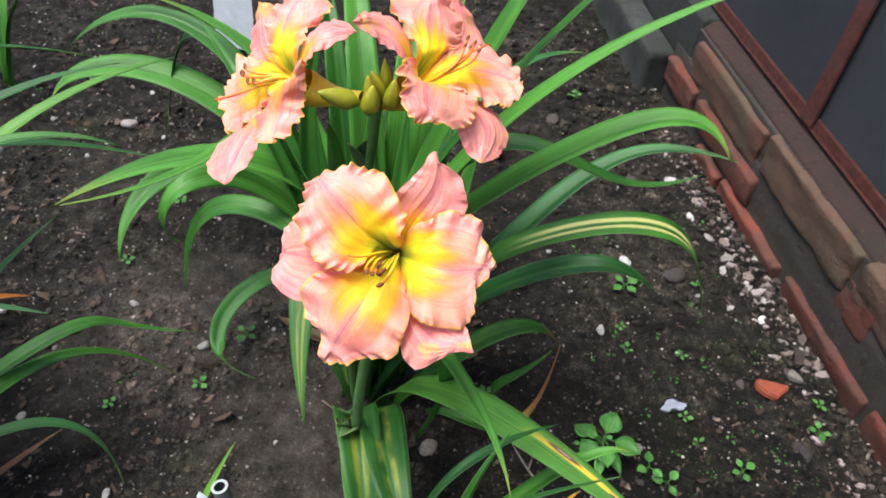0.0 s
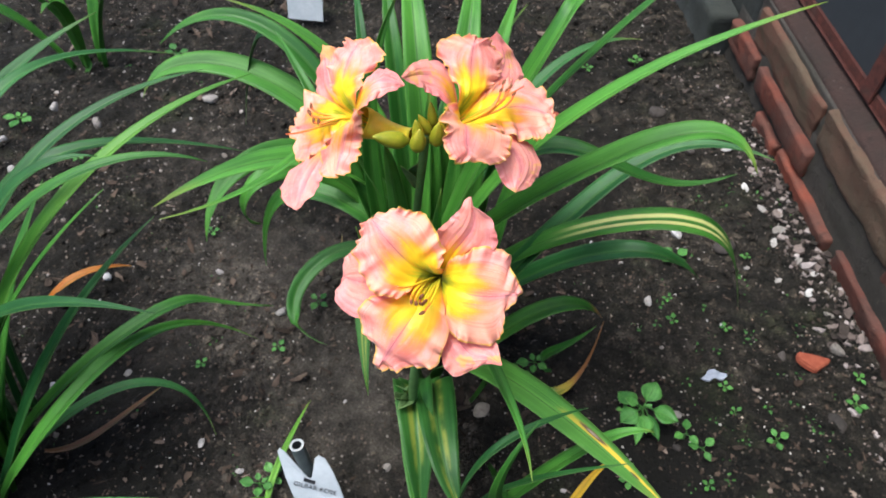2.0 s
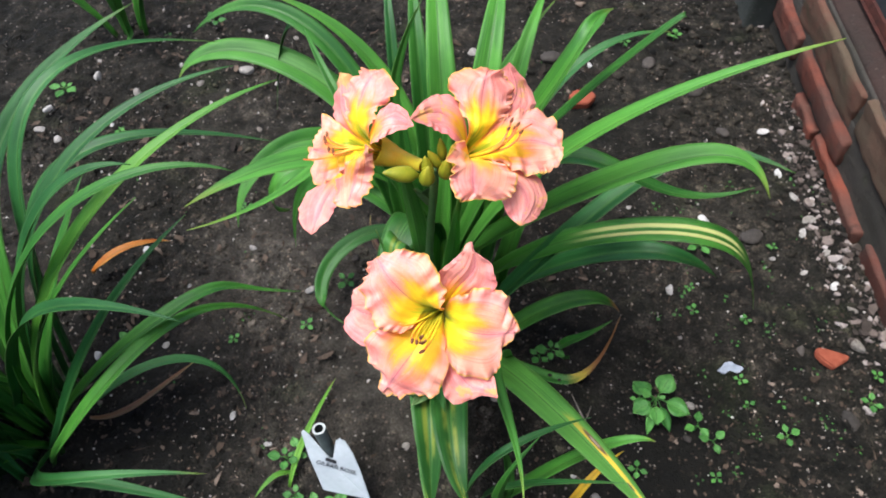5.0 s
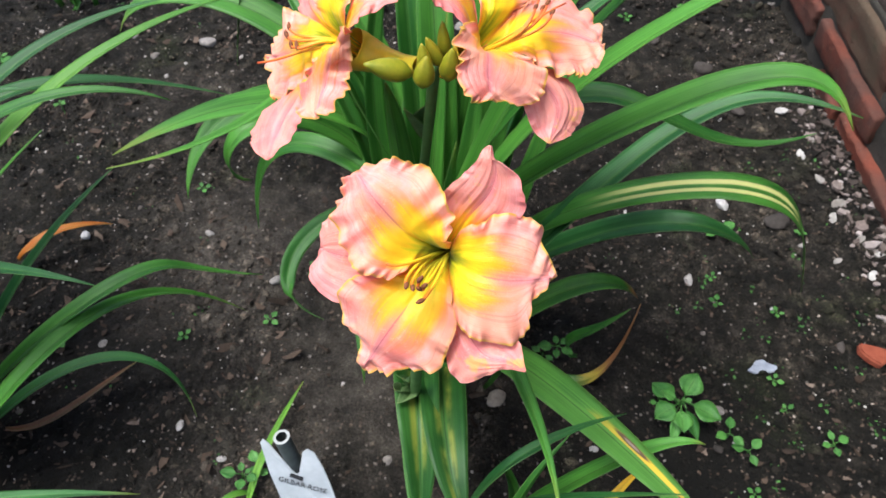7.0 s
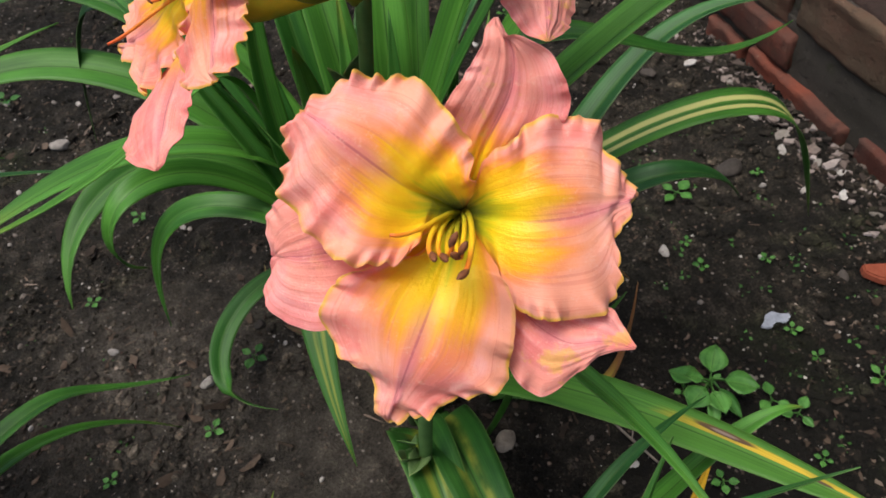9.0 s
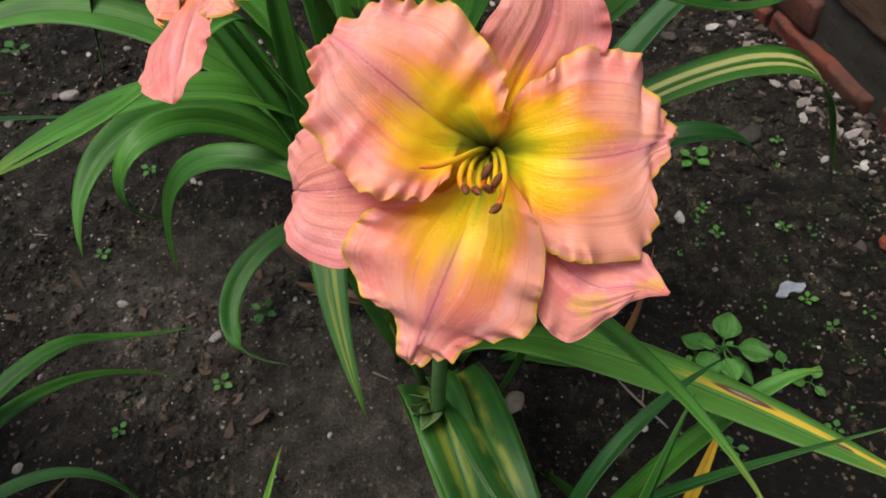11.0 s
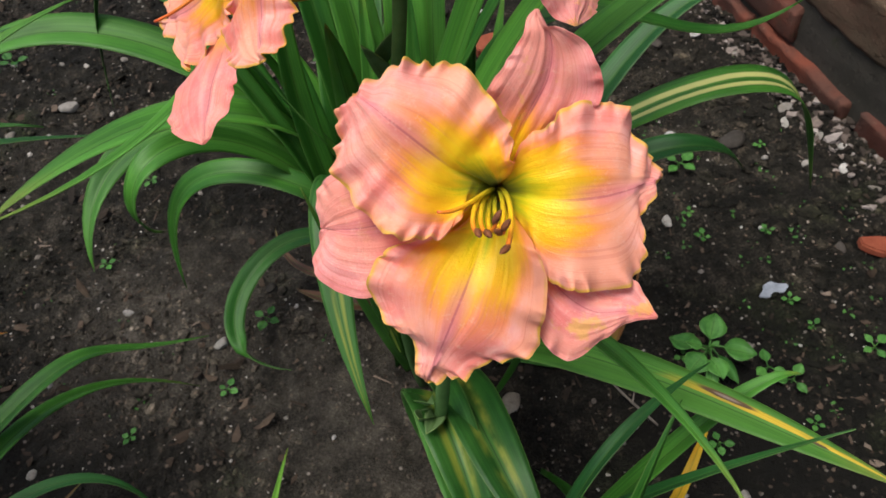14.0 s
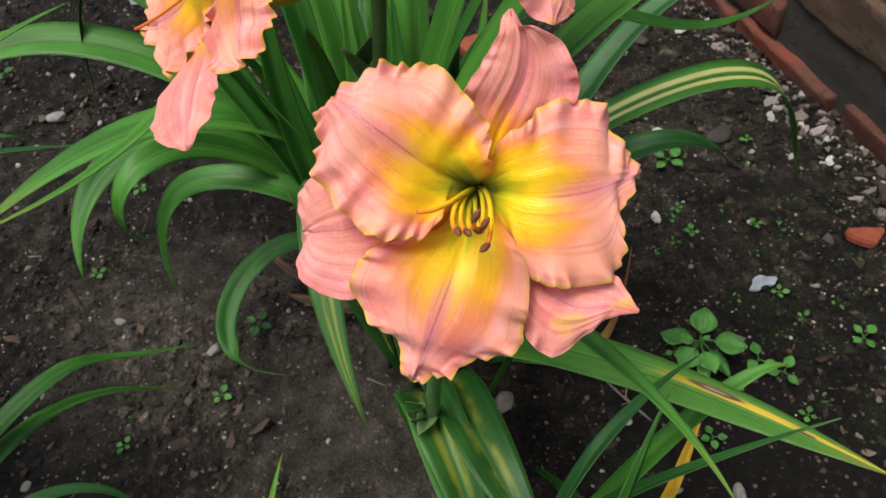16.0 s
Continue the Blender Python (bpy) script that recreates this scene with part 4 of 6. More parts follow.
# bloom turned to the east
fc = open_flower(daylily, (0.056, 0.549, 0.680), (0.538, -0.196, 0.820), (0.026, 0.534, 0.660), "salmon-pink bloom turned upwards with ruffled gold edge")
wide_petal(fc, "petal", ((-0.0015, 0.0037, -0.0360), (-0.0035, 0.0083, -0.0100), (-0.0063, 0.0150, 0.0127), (-0.0093, 0.0472, 0.0130), (-0.0100, 0.0761, 0.0163)),
           ((-0.0034, 0.0021, -0.0360), (-0.0076, 0.0048, -0.0100), (-0.0159, 0.0099, 0.0090), (-0.0242, 0.0243, 0.0071), (-0.0346, 0.0399, 0.0040), (-0.0433, 0.0513, 0.0034), (-0.0385, 0.0640, 0.0071), (-0.0246, 0.0715, 0.0117), (-0.0100, 0.0761, 0.0163)),
           ((0.0018, 0.0036, -0.0360), (0.0040, 0.0081, -0.0100), (0.0130, 0.0261, 0.0078), (0.0247, 0.0490, 0.0073), (0.0260, 0.0690, 0.0079), (0.0173, 0.0785, 0.0129), (0.0061, 0.0811, 0.0151), (-0.0100, 0.0761, 0.0163)),
      PETAL, 3.3)
wide_petal(fc, "petal", ((0.0039, 0.0009, -0.0360), (0.0088, 0.0020, -0.0100), (0.0186, 0.0044, 0.0159), (0.0477, 0.0191, 0.0212), (0.0777, 0.0178, 0.0306)),
           ((0.0018, 0.0036, -0.0360), (0.0040, 0.0081, -0.0100), (0.0112, 0.0229, 0.0081), (0.0261, 0.0463, 0.0076), (0.0497, 0.0605, 0.0079), (0.0679, 0.0582, 0.0149), (0.0769, 0.0421, 0.0235), (0.0777, 0.0178, 0.0306)),
           ((0.0032, -0.0024, -0.0360), (0.0073, -0.0053, -0.0100), (0.0180, -0.0131, 0.0143), (0.0325, -0.0192, 0.0224), (0.0472, -0.0191, 0.0229), (0.0661, -0.0094, 0.0241), (0.0754, 0.0013, 0.0302), (0.0777, 0.0178, 0.0306)),
      PETAL, 5.2)
wide_petal(fc, "petal", ((-0.0015, -0.0037, -0.0360), (-0.0033, -0.0084, -0.0100), (-0.0122, -0.0308, 0.0197), (-0.0077, -0.0459, 0.0185), (0.0009, -0.0587, 0.0144)),
           ((-0.0038, -0.0014, -0.0360), (-0.0085, -0.0031, -0.0100), (-0.0237, -0.0086, 0.0157), (-0.0376, -0.0308, 0.0218), (-0.0312, -0.0431, 0.0200), (-0.0264, -0.0562, 0.0140), (-0.0148, -0.0664, 0.0121), (0.0009, -0.0587, 0.0144)),
           ((0.0015, -0.0037, -0.0360), (0.0035, -0.0083, -0.0100), (0.0079, -0.0188, 0.0152), (0.0223, -0.0200, 0.0214), (0.0320, -0.0298, 0.0275), (0.0343, -0.0425, 0.0208), (0.0252, -0.0515, 0.0142), (0.0009, -0.0587, 0.0144)),
      PETAL, 9.9)
wide_petal(fc, "sepal", ((0.0018, 0.0036, -0.0360), (0.0040, 0.0080, -0.0100), (0.0217, 0.0432, 0.0047), (0.0319, 0.0747, 0.0064), (0.0119, 0.0929, 0.0183)),
           ((0.0012, 0.0038, -0.0360), (0.0028, 0.0086, -0.0110), (0.0151, 0.0466, 0.0010), (0.0193, 0.0709, 0.0035), (0.0085, 0.0832, 0.0102), (0.0119, 0.0929, 0.0183)),
           ((0.0027, 0.0030, -0.0360), (0.0060, 0.0067, -0.0108), (0.0439, 0.0495, 0.0012), (0.0580, 0.0701, 0.0010), (0.0518, 0.0861, 0.0024), (0.0301, 0.0907, 0.0122), (0.0119, 0.0929, 0.0183)),
      SEPAL, 4.4, 0.0008, 0.011)
wide_petal(fc, "sepal", ((-0.0038, 0.0011, -0.0360), (-0.0087, 0.0025, -0.0100), (-0.0294, 0.0084, 0.0090), (-0.0502, 0.0119, 0.0113), (-0.0790, -0.0118, 0.0193)),
           ((-0.0025, 0.0031, -0.0360), (-0.0057, 0.0069, -0.0100), (-0.0185, 0.0224, 0.0024), (-0.0270, 0.0391, 0.0001), (-0.0411, 0.0407, -0.0010), (-0.0594, 0.0261, 0.0057), (-0.0732, 0.0046, 0.0154), (-0.0790, -0.0118, 0.0193)),
           ((-0.0038, -0.0013, -0.0360), (-0.0085, -0.0029, -0.0100), (-0.0269, -0.0091, 0.0109), (-0.0387, -0.0074, 0.0119), (-0.0567, -0.0088, 0.0145), (-0.0790, -0.0118, 0.0193)),
      SEPAL, 6.6, 0.0008, 0.011)
wide_petal(fc, "sepal", ((0.0029, -0.0028, -0.0360), (0.0064, -0.0063, -0.0100), (0.0248, -0.0243, 0.0157), (0.0527, -0.0366, 0.0153), (0.0572, -0.0623, 0.0038)),
           ((0.0024, -0.0032, -0.0360), (0.0053, -0.0073, -0.0100), (0.0213, -0.0289, 0.0085), (0.0349, -0.0461, 0.0029), (0.0463, -0.0556, -0.0005), (0.0572, -0.0623, 0.0038)),
           ((0.0039, -0.0009, -0.0360), (0.0088, -0.0021, -0.0100), (0.0359, -0.0085, 0.0121), (0.0657, -0.0117, 0.0124), (0.0768, -0.0263, 0.0132), (0.0768, -0.0416, 0.0081), (0.0685, -0.0541, 0.0055), (0.0572, -0.0623, 0.0038)),
      SEPAL, 8.1, 0.0008, 0.011)
stamen(fc, [(0.0, 0.0, -0.03), (-0.0019, -0.0153, 0.0187), (0.0045, -0.0177, 0.0332), (0.0089, -0.0005, 0.0393), (0.0091, 0.0149, 0.0418)], material=FILTIP)
stamen(fc, [(0.0, 0.0, -0.03), (-0.0019, -0.0153, 0.0187), (0.0045, -0.0177, 0.0332), (0.0152, -0.0027, 0.0405), (0.0157, 0.0129, 0.0428)], material=FILTIP)
stamen(fc, [(0.0, 0.0, -0.03), (-0.0019, -0.0153, 0.0187), (0.0045, -0.0177, 0.0332), (0.0058, -0.0110, 0.0410), (0.0078, 0.0061, 0.0407)], material=FILTIP)
stamen(fc, [(0.0, 0.0, -0.03), (-0.0019, -0.0153, 0.0187), (0.0045, -0.0177, 0.0332), (0.0183, -0.0099, 0.0426), (0.0198, 0.0066, 0.0434)], material=FILTIP)
stamen(fc, [(0.0, 0.0, -0.03), (-0.0019, -0.0153, 0.0187), (0.0045, -0.0177, 0.0332), (0.0116, -0.0078, 0.0411), (0.0147, 0.0105, 0.0391)], material=FILTIP)
stamen(fc, [(0.0, 0.0, -0.03), (-0.0030, -0.0134, 0.0171), (0.0044, -0.0104, 0.0319), (0.0108, 0.0003, 0.0436), (0.0281, 0.0174, 0.0463)], 0.0008, False, "pistil", FILTIP)

# scapes and buds
part_of("scape", tube_mesh("scape", [(0.001, 0.660, -0.010), (-0.027, 0.632, 0.189), (-0.004, 0.600, 0.450), (0.014, 0.545, 0.580), (0.019, 0.530, 0.664)], [0.0065, 0.006, 0.005, 0.0042, 0.0045], STEM, 12, 24), daylily, "slender green flower stalk")
part_of("scape", tube_mesh("scape", [(0.011, 0.599, -0.010), (0.007, 0.458, 0.191), (0.010, 0.441, 0.404), (0.043, 0.450, 0.571)], [0.0065, 0.006, 0.0055, 0.0045], STEM, 12, 24), daylily, "slender green flower stalk")
for base, end, thick, text in (
    ((0.006, 0.514, 0.671), (-0.023, 0.497, 0.689), 0.0082, "plump closed yellow-green bud"),
    ((0.014, 0.510, 0.664), (0.017, 0.508, 0.692), 0.0076, "plump closed yellow-green bud"),
    ((0.016, 0.519, 0.664), (0.012, 0.518, 0.694), 0.0058, "small closed yellow-green bud"),
    ((0.024, 0.529, 0.668), (0.014, 0.525, 0.694), 0.0052, "small closed yellow-green bud"),
    ((0.026, 0.538, 0.668), (0.023, 0.539, 0.698), 0.0048, "small closed yellow-green bud"),
    ((0.030, 0.522, 0.662), (0.033, 0.519, 0.692), 0.0072, "plump closed yellow-green bud"),
):
    bud(daylily, base, end, thick, text)
for pts in ([(0.004, 0.570, 0.555), (-0.002, 0.559, 0.576), (-0.008, 0.553, 0.603)], [(0.005, 0.477, 0.261), (-0.009, 0.462, 0.281), (-0.007, 0.456, 0.303)], [(0.007, 0.475, 0.268), (0.007, 0.455, 0.286), (-0.003, 0.447, 0.291)], [(0.004, 0.480, 0.276), (-0.005, 0.471, 0.297), (0.007, 0.461, 0.315)], [(0.002, 0.569, 0.571), (0.013, 0.559, 0.592), (0.017, 0.553, 0.614)]):
    strap_leaf(daylily, STEMLEAF, 0.013, *pts, fold=0.8, count=10, name="bract")

# leaves of the clump
strap_leaf(daylily, GREEN, 0.026, (0.011, 0.695, 0.007), (0.004, 0.655, 0.386), (0.099, 0.634, 0.636), (0.384, 0.679, 0.744))
strap_leaf(daylily, GREEN, 0.03, (-0.019, 0.721, 0.007), (-0.037, 0.690, 0.359), (0.189, 0.593, 0.537), (0.326, 0.730, 0.640), (0.374, 0.634, 0.560), twist=0.5)
strap_leaf(daylily, BLUISH_SHADED, 0.026, (0.021, 0.684, 0.005), (0.079, 0.633, 0.306), (0.250, 0.746, 0.383), (0.296, 0.901, 0.427), (0.449, 0.763, 0.468))
strap_leaf(daylily, GREEN, 0.022, (0.011, 0.725, 0.006), (0.047, 0.755, 0.486), (0.176, 0.758, 0.616), (0.219, 0.673, 0.405), (0.395, 0.730, 0.469))
strap_leaf(daylily, STRIPED, 0.028, (0.019, 0.754, 0.007), (0.090, 0.760, 0.359), (0.355, 0.615, 0.512), (0.388, 0.703, 0.468), (0.467, 0.699, 0.235), fold=0.2, blunt=3.0)
strap_leaf(daylily, BLUISH_SHADED, 0.026, (0.015, 0.752, 0.004), (0.127, 0.800, 0.118), (0.252, 0.756, 0.297), (0.327, 0.710, 0.362), (0.425, 0.769, 0.206), blunt=3.0)
strap_leaf(daylily, BROWNEDGE, 0.024, (0.053, 0.675, 0.004), (0.119, 0.679, 0.138), (0.227, 0.740, 0.209), (0.286, 0.728, 0.134), blunt=3.0)
strap_leaf(daylily, BROWNING, 0.014, (0.102, 0.670, 0.004), (0.149, 0.658, 0.051), (0.223, 0.642, -0.040), (0.271, 0.647, -0.011), (0.282, 0.698, 0.165))
strap_leaf(daylily, GREEN, 0.012, (0.220, 0.697, 0.004), (0.179, 0.706, 0.054), (0.226, 0.691, 0.058), (0.275, 0.707, 0.138))
strap_leaf(daylily, GREEN, 0.026, (-0.007, 0.720, 0.006), (0.006, 0.715, 0.516), (0.200, 0.648, 0.724), (0.126, 0.717, 0.699), (0.178, 0.774, 0.683))
strap_leaf(daylily, GREEN, 0.014, (-0.047, 0.746, 0.006), (-0.008, 0.725, 0.442), (0.294, 0.718, 0.780), (0.242, 0.752, 0.692))
strap_leaf(daylily, BLUISH_SHADED, 0.018, (0.008, 0.746, 0.004), (0.035, 0.863, 0.261), (0.120, 1.054, 0.445), (0.313, 1.099, 0.409))
strap_leaf(daylily, GREEN, 0.026, (-0.005, 0.723, 0.004), (-0.031, 0.777, 0.131), (-0.022, 0.955, 0.263), (0.037, 1.190, 0.404))
strap_leaf(daylily, GREEN, 0.02, (-0.007, 0.724, 0.004), (-0.041, 0.773, 0.193), (-0.023, 0.898, 0.359), (0.118, 1.044, 0.492))
strap_leaf(daylily, GREEN, 0.026, (-0.018, 0.722, 0.004), (-0.078, 0.779, 0.239), (-0.036, 0.940, 0.416), (-0.068, 1.086, 0.489))
strap_leaf(daylily, GREEN, 0.018, (-0.008, 0.719, 0.004), (-0.061, 0.727, 0.265), (-0.122, 0.741, 0.492), (-0.043, 0.804, 0.647))
strap_leaf(daylily, GREEN, 0.024, (-0.008, 0.749, 0.004), (-0.032, 0.868, 0.232), (-0.111, 1.042, 0.407), (-0.343, 1.004, 0.484))
strap_leaf(daylily, GREEN, 0.022, (-0.039, 0.762, 0.005), (-0.090, 0.853, 0.257), (-0.150, 0.982, 0.460), (-0.344, 1.040, 0.519), (-0.460, 0.981, 0.408), twist=-0.9, blunt=3.0)
strap_leaf(daylily, BLUISH_SHADED, 0.018, (-0.016, 0.771, 0.005), (-0.077, 0.887, 0.281), (-0.267, 1.018, 0.493), (-0.321, 1.066, 0.505), (-0.336, 0.955, 0.278), twist=-1.0, blunt=3.0)
strap_leaf(daylily, GREEN, 0.014, (-0.007, 0.716, 0.004), (-0.051, 0.714, 0.339), (-0.155, 0.748, 0.539), (-0.240, 0.911, 0.499))
strap_leaf(daylily, GREEN, 0.035, (-0.022, 0.773, 0.005), (-0.046, 0.889, 0.261), (-0.217, 1.012, 0.403), (-0.481, 1.033, 0.400), (-0.498, 0.945, 0.326), fold=0.34, blunt=3.0, twist=-0.8)
strap_leaf(daylily, GREEN, 0.027, (-0.004, 0.744, 0.004), (-0.038, 0.881, 0.181), (-0.165, 1.007, 0.314), (-0.367, 0.861, 0.343), (-0.349, 0.737, 0.222), fold=0.34, blunt=4.0, twist=-1.1)
strap_leaf(daylily, GREEN, 0.035, (0.000, 0.738, 0.005), (0.004, 0.807, 0.316), (-0.132, 0.797, 0.486), (-0.326, 0.606, 0.444), fold=0.34, blunt=3.0)
strap_leaf(daylily, GREEN, 0.014, (-0.010, 0.756, 0.007), (-0.165, 0.856, 0.655), (-0.042, 0.680, 0.469), (-0.258, 0.508, 0.538))
strap_leaf(daylily, GREEN, 0.020, (-0.015, 0.765, 0.004), (-0.081, 0.919, 0.151), (-0.203, 0.880, 0.106), (-0.319, 0.721, 0.052), (-0.160, 0.671, 0.059), fold=0.34, blunt=4.0, twist=-1.1)
strap_leaf(daylily, SOFT, 0.042, (-0.019, 0.698, 0.003), (-0.060, 0.712, 0.204), (0.036, 0.769, 0.394), (-0.120, 0.728, 0.421), (-0.050, 0.490, 0.237), fold=0.15, blunt=3.0)
strap_leaf(daylily, GREEN, 0.021, (-0.005, 0.779, 0.004), (-0.094, 0.916, 0.260), (-0.241, 0.829, 0.442), (-0.288, 0.637, 0.387), (-0.279, 0.797, 0.207), fold=0.34, blunt=4.0, twist=-1.1)
strap_leaf(daylily, GREEN, 0.023, (0.020, 0.736, 0.004), (0.022, 0.779, 0.228), (-0.168, 0.825, 0.317), (-0.305, 0.896, 0.281), (-0.293, 0.804, 0.085), fold=0.34, blunt=4.0, twist=-1.1)
strap_leaf(daylily, GREEN, 0.016, (0.021, 0.766, 0.005), (-0.130, 0.805, 0.441), (-0.212, 0.784, 0.643), (-0.056, 0.695, 0.399))
strap_leaf(daylily, SOFT, 0.042, (0.013, 0.543, 0.003), (-0.022, 0.599, 0.106), (0.042, 0.604, 0.179), (-0.008, 0.495, 0.200), (0.043, 0.322, 0.202), blunt=3.0)
strap_leaf(daylily, SOFT, 0.036, (0.034, 0.599, 0.004), (0.019, 0.587, 0.183), (0.041, 0.499, 0.303), (0.043, 0.389, 0.315), (0.088, 0.339, 0.255), blunt=3.0)
strap_leaf(daylily, STREAKED, 0.030, (0.031, 0.622, 0.004), (0.029, 0.631, 0.200), (0.099, 0.523, 0.328), (0.221, 0.414, 0.345), (0.294, 0.311, 0.393), fold=0.22, blunt=3.0)
strap_leaf(daylily, GREEN, 0.012, (0.089, 0.620, 0.005), (0.169, 0.560, 0.329), (0.023, 0.448, 0.483), (0.126, 0.403, 0.511), (0.141, 0.271, 0.524))
strap_leaf(daylily, BLUISH_SHADED, 0.014, (0.106, 0.424, 0.004), (0.101, 0.382, 0.079), (0.070, 0.389, 0.218), (0.241, 0.326, 0.465))
strap_leaf(daylily, BLUISH_SHADED, 0.012, (0.071, 0.460, 0.004), (0.101, 0.304, 0.290), (0.046, 0.342, 0.425), (0.217, 0.431, 0.371))
strap_leaf(daylily, GREEN, 0.014, (0.108, 0.415, 0.004), (0.159, 0.387, 0.228), (0.246, 0.432, 0.358), (0.300, 0.429, 0.333))
strap_leaf(daylily, GREEN, 0.012, (0.124, 0.513, 0.004), (0.172, 0.353, 0.220), (0.071, 0.267, 0.398), (0.154, 0.364, 0.457))
strap_leaf(daylily, YELLOW, 0.008, (0.222, 0.422, 0.004), (0.233, 0.400, 0.146), (0.241, 0.432, 0.186), (0.301, 0.495, 0.122))
strap_leaf(daylily, SOFT, 0.036, (0.013, 0.569, 0.003), (-0.008, 0.558, 0.188), (0.007, 0.496, 0.325), (0.026, 0.425, 0.289), (0.039, 0.345, 0.199), fold=0.7, blunt=3.0)
strap_leaf(daylily, GREEN, 0.03, (0.012, 0.735, 0.000), (-0.001, 0.752, 0.360), (-0.009, 0.746, 0.550), (-0.042, 0.886, 0.600), (-0.075, 1.074, 0.580))
strap_leaf(daylily, GREEN, 0.03, (0.030, 0.730, 0.000), (0.020, 0.787, 0.360), (0.040, 0.772, 0.540), (0.041, 0.853, 0.580), (0.036, 1.032, 0.580))
strap_leaf(daylily, GREEN, 0.022, (-0.005, 0.740, 0.000), (-0.038, 0.829, 0.300), (-0.052, 0.812, 0.500), (-0.074, 0.899, 0.550), (-0.094, 0.995, 0.550))
strap_leaf(daylily, GREEN, 0.02, (0.050, 0.740, 0.000), (0.056, 0.870, 0.320), (0.068, 0.891, 0.470), (0.085, 0.954, 0.500), (0.103, 1.072, 0.500))
strap_leaf(daylily, STRIPED, 0.015, (0.000, 0.750, 0.000), (-0.044, 0.861, 0.260), (-0.034, 0.825, 0.500), (-0.054, 0.873, 0.500), (-0.083, 0.915, 0.440), fold=0.3)
strap_leaf(daylily, BLUISH_SHADED, 0.014, (-0.020, 0.760, 0.000), (-0.128, 0.948, 0.220), (-0.132, 0.998, 0.420), (-0.145, 1.042, 0.460), (-0.174, 1.152, 0.440))
strap_leaf(daylily, SOFT, 0.024, (-0.010, 0.700, 0.000), (-0.074, 0.706, 0.200), (-0.054, 0.651, 0.420), (-0.045, 0.631, 0.460), (-0.055, 0.587, 0.380), (-0.074, 0.614, 0.300), fold=0.3, blunt=3.0)
strap_leaf(daylily, GREEN, 0.02, (0.000, 0.710, 0.000), (-0.027, 0.652, 0.280), (-0.020, 0.612, 0.480), (-0.025, 0.593, 0.560), (-0.029, 0.585, 0.600))
# short upright leaves in the heart of the clump
for base, mid, end, width in (
    ((0.020, 0.740, 0.000), (0.032, 0.710, 0.250), (0.038, 0.790, 0.499), 0.026),
    ((-0.009, 0.700, 0.000), (-0.014, 0.690, 0.239), (-0.005, 0.804, 0.523), 0.024),
    ((0.041, 0.720, 0.000), (0.063, 0.690, 0.250), (0.095, 0.750, 0.499), 0.026),
    ((0.060, 0.740, 0.000), (0.093, 0.749, 0.232), (0.144, 0.869, 0.437), 0.022),
    ((-0.030, 0.739, 0.000), (-0.050, 0.750, 0.231), (-0.099, 0.868, 0.459), 0.022),
    ((0.011, 0.690, 0.000), (0.012, 0.639, 0.208), (0.024, 0.671, 0.456), 0.026),
    ((-0.019, 0.680, 0.000), (-0.060, 0.649, 0.188), (-0.080, 0.631, 0.414), 0.020),
):
    strap_leaf(daylily, GREEN, width, base, mid, end)
strap_leaf(daylily, DRY, 0.009, (-0.040, 0.819, 0.020), (-0.111, 0.805, 0.063), (-0.171, 0.834, 0.043), (-0.190, 0.948, 0.020), name="dead_leaf", label="dry brown leaf at the base")
strap_leaf(daylily, DRY, 0.014, (-0.030, 0.769, 0.020), (-0.080, 0.765, 0.053), (-0.121, 0.784, 0.043), (-0.160, 0.829, 0.020), name="dead_leaf", label="dry brown leaf at the base")

# ---- neighbouring daylily ----
neighbour = thing("daylily", "leafy daylily clump without blooms and with long arching leaves", "plant", (0.005, -0.011, 0.000))
strap_leaf(neighbour, BLUISH_SHADED, 0.028, (-0.629, 0.509, 0.005), (-0.711, 0.609, 0.307), (-0.759, 0.749, 0.414), (-0.532, 0.963, 0.480))
strap_leaf(neighbour, BLUISH_SHADED, 0.02, (-0.616, 0.540, 0.006), (-0.658, 0.671, 0.430), (-0.683, 0.798, 0.554), (-0.439, 1.011, 0.377))
strap_leaf(neighbour, BLUISH_SHADED, 0.02, (-0.620, 0.483, 0.006), (-0.648, 0.519, 0.342), (-0.583, 0.740, 0.467), (-0.338, 0.860, 0.470))
strap_leaf(neighbour, BRIGHT, 0.02, (-0.600, 0.443, 0.007), (-0.536, 0.400, 0.389), (-0.416, 0.592, 0.570), (-0.227, 0.756, 0.551))
strap_leaf(neighbour, BLUISH_SHADED, 0.022, (-0.614, 0.514, 0.006), (-0.655, 0.625, 0.387), (-0.620, 0.753, 0.460), (-0.302, 0.849, 0.328))
strap_leaf(neighbour, BLUISH_SHADED, 0.022, (-0.605, 0.456, 0.004), (-0.576, 0.460, 0.357), (-0.490, 0.576, 0.566), (-0.359, 0.596, 0.545))
strap_leaf(neighbour, GREEN, 0.016, (-0.614, 0.454, 0.006), (-0.604, 0.428, 0.438), (-0.393, 0.583, 0.614), (-0.241, 0.612, 0.536))
strap_leaf(neighbour, GREEN, 0.014, (-0.604, 0.452, 0.004), (-0.582, 0.431, 0.223), (-0.487, 0.464, 0.417), (-0.340, 0.557, 0.535))
strap_leaf(neighbour, BLUISH_SHADED, 0.022, (-0.682, 0.438, 0.006), (-0.610, 0.462, 0.140), (-0.563, 0.453, 0.364), (-0.467, 0.461, 0.487), (-0.243, 0.424, 0.504))
strap_leaf(neighbour, BLUISH_SHADED, 0.018, (-0.609, 0.406, 0.004), (-0.515, 0.401, 0.181), (-0.469, 0.486, 0.337), (-0.336, 0.618, 0.425))
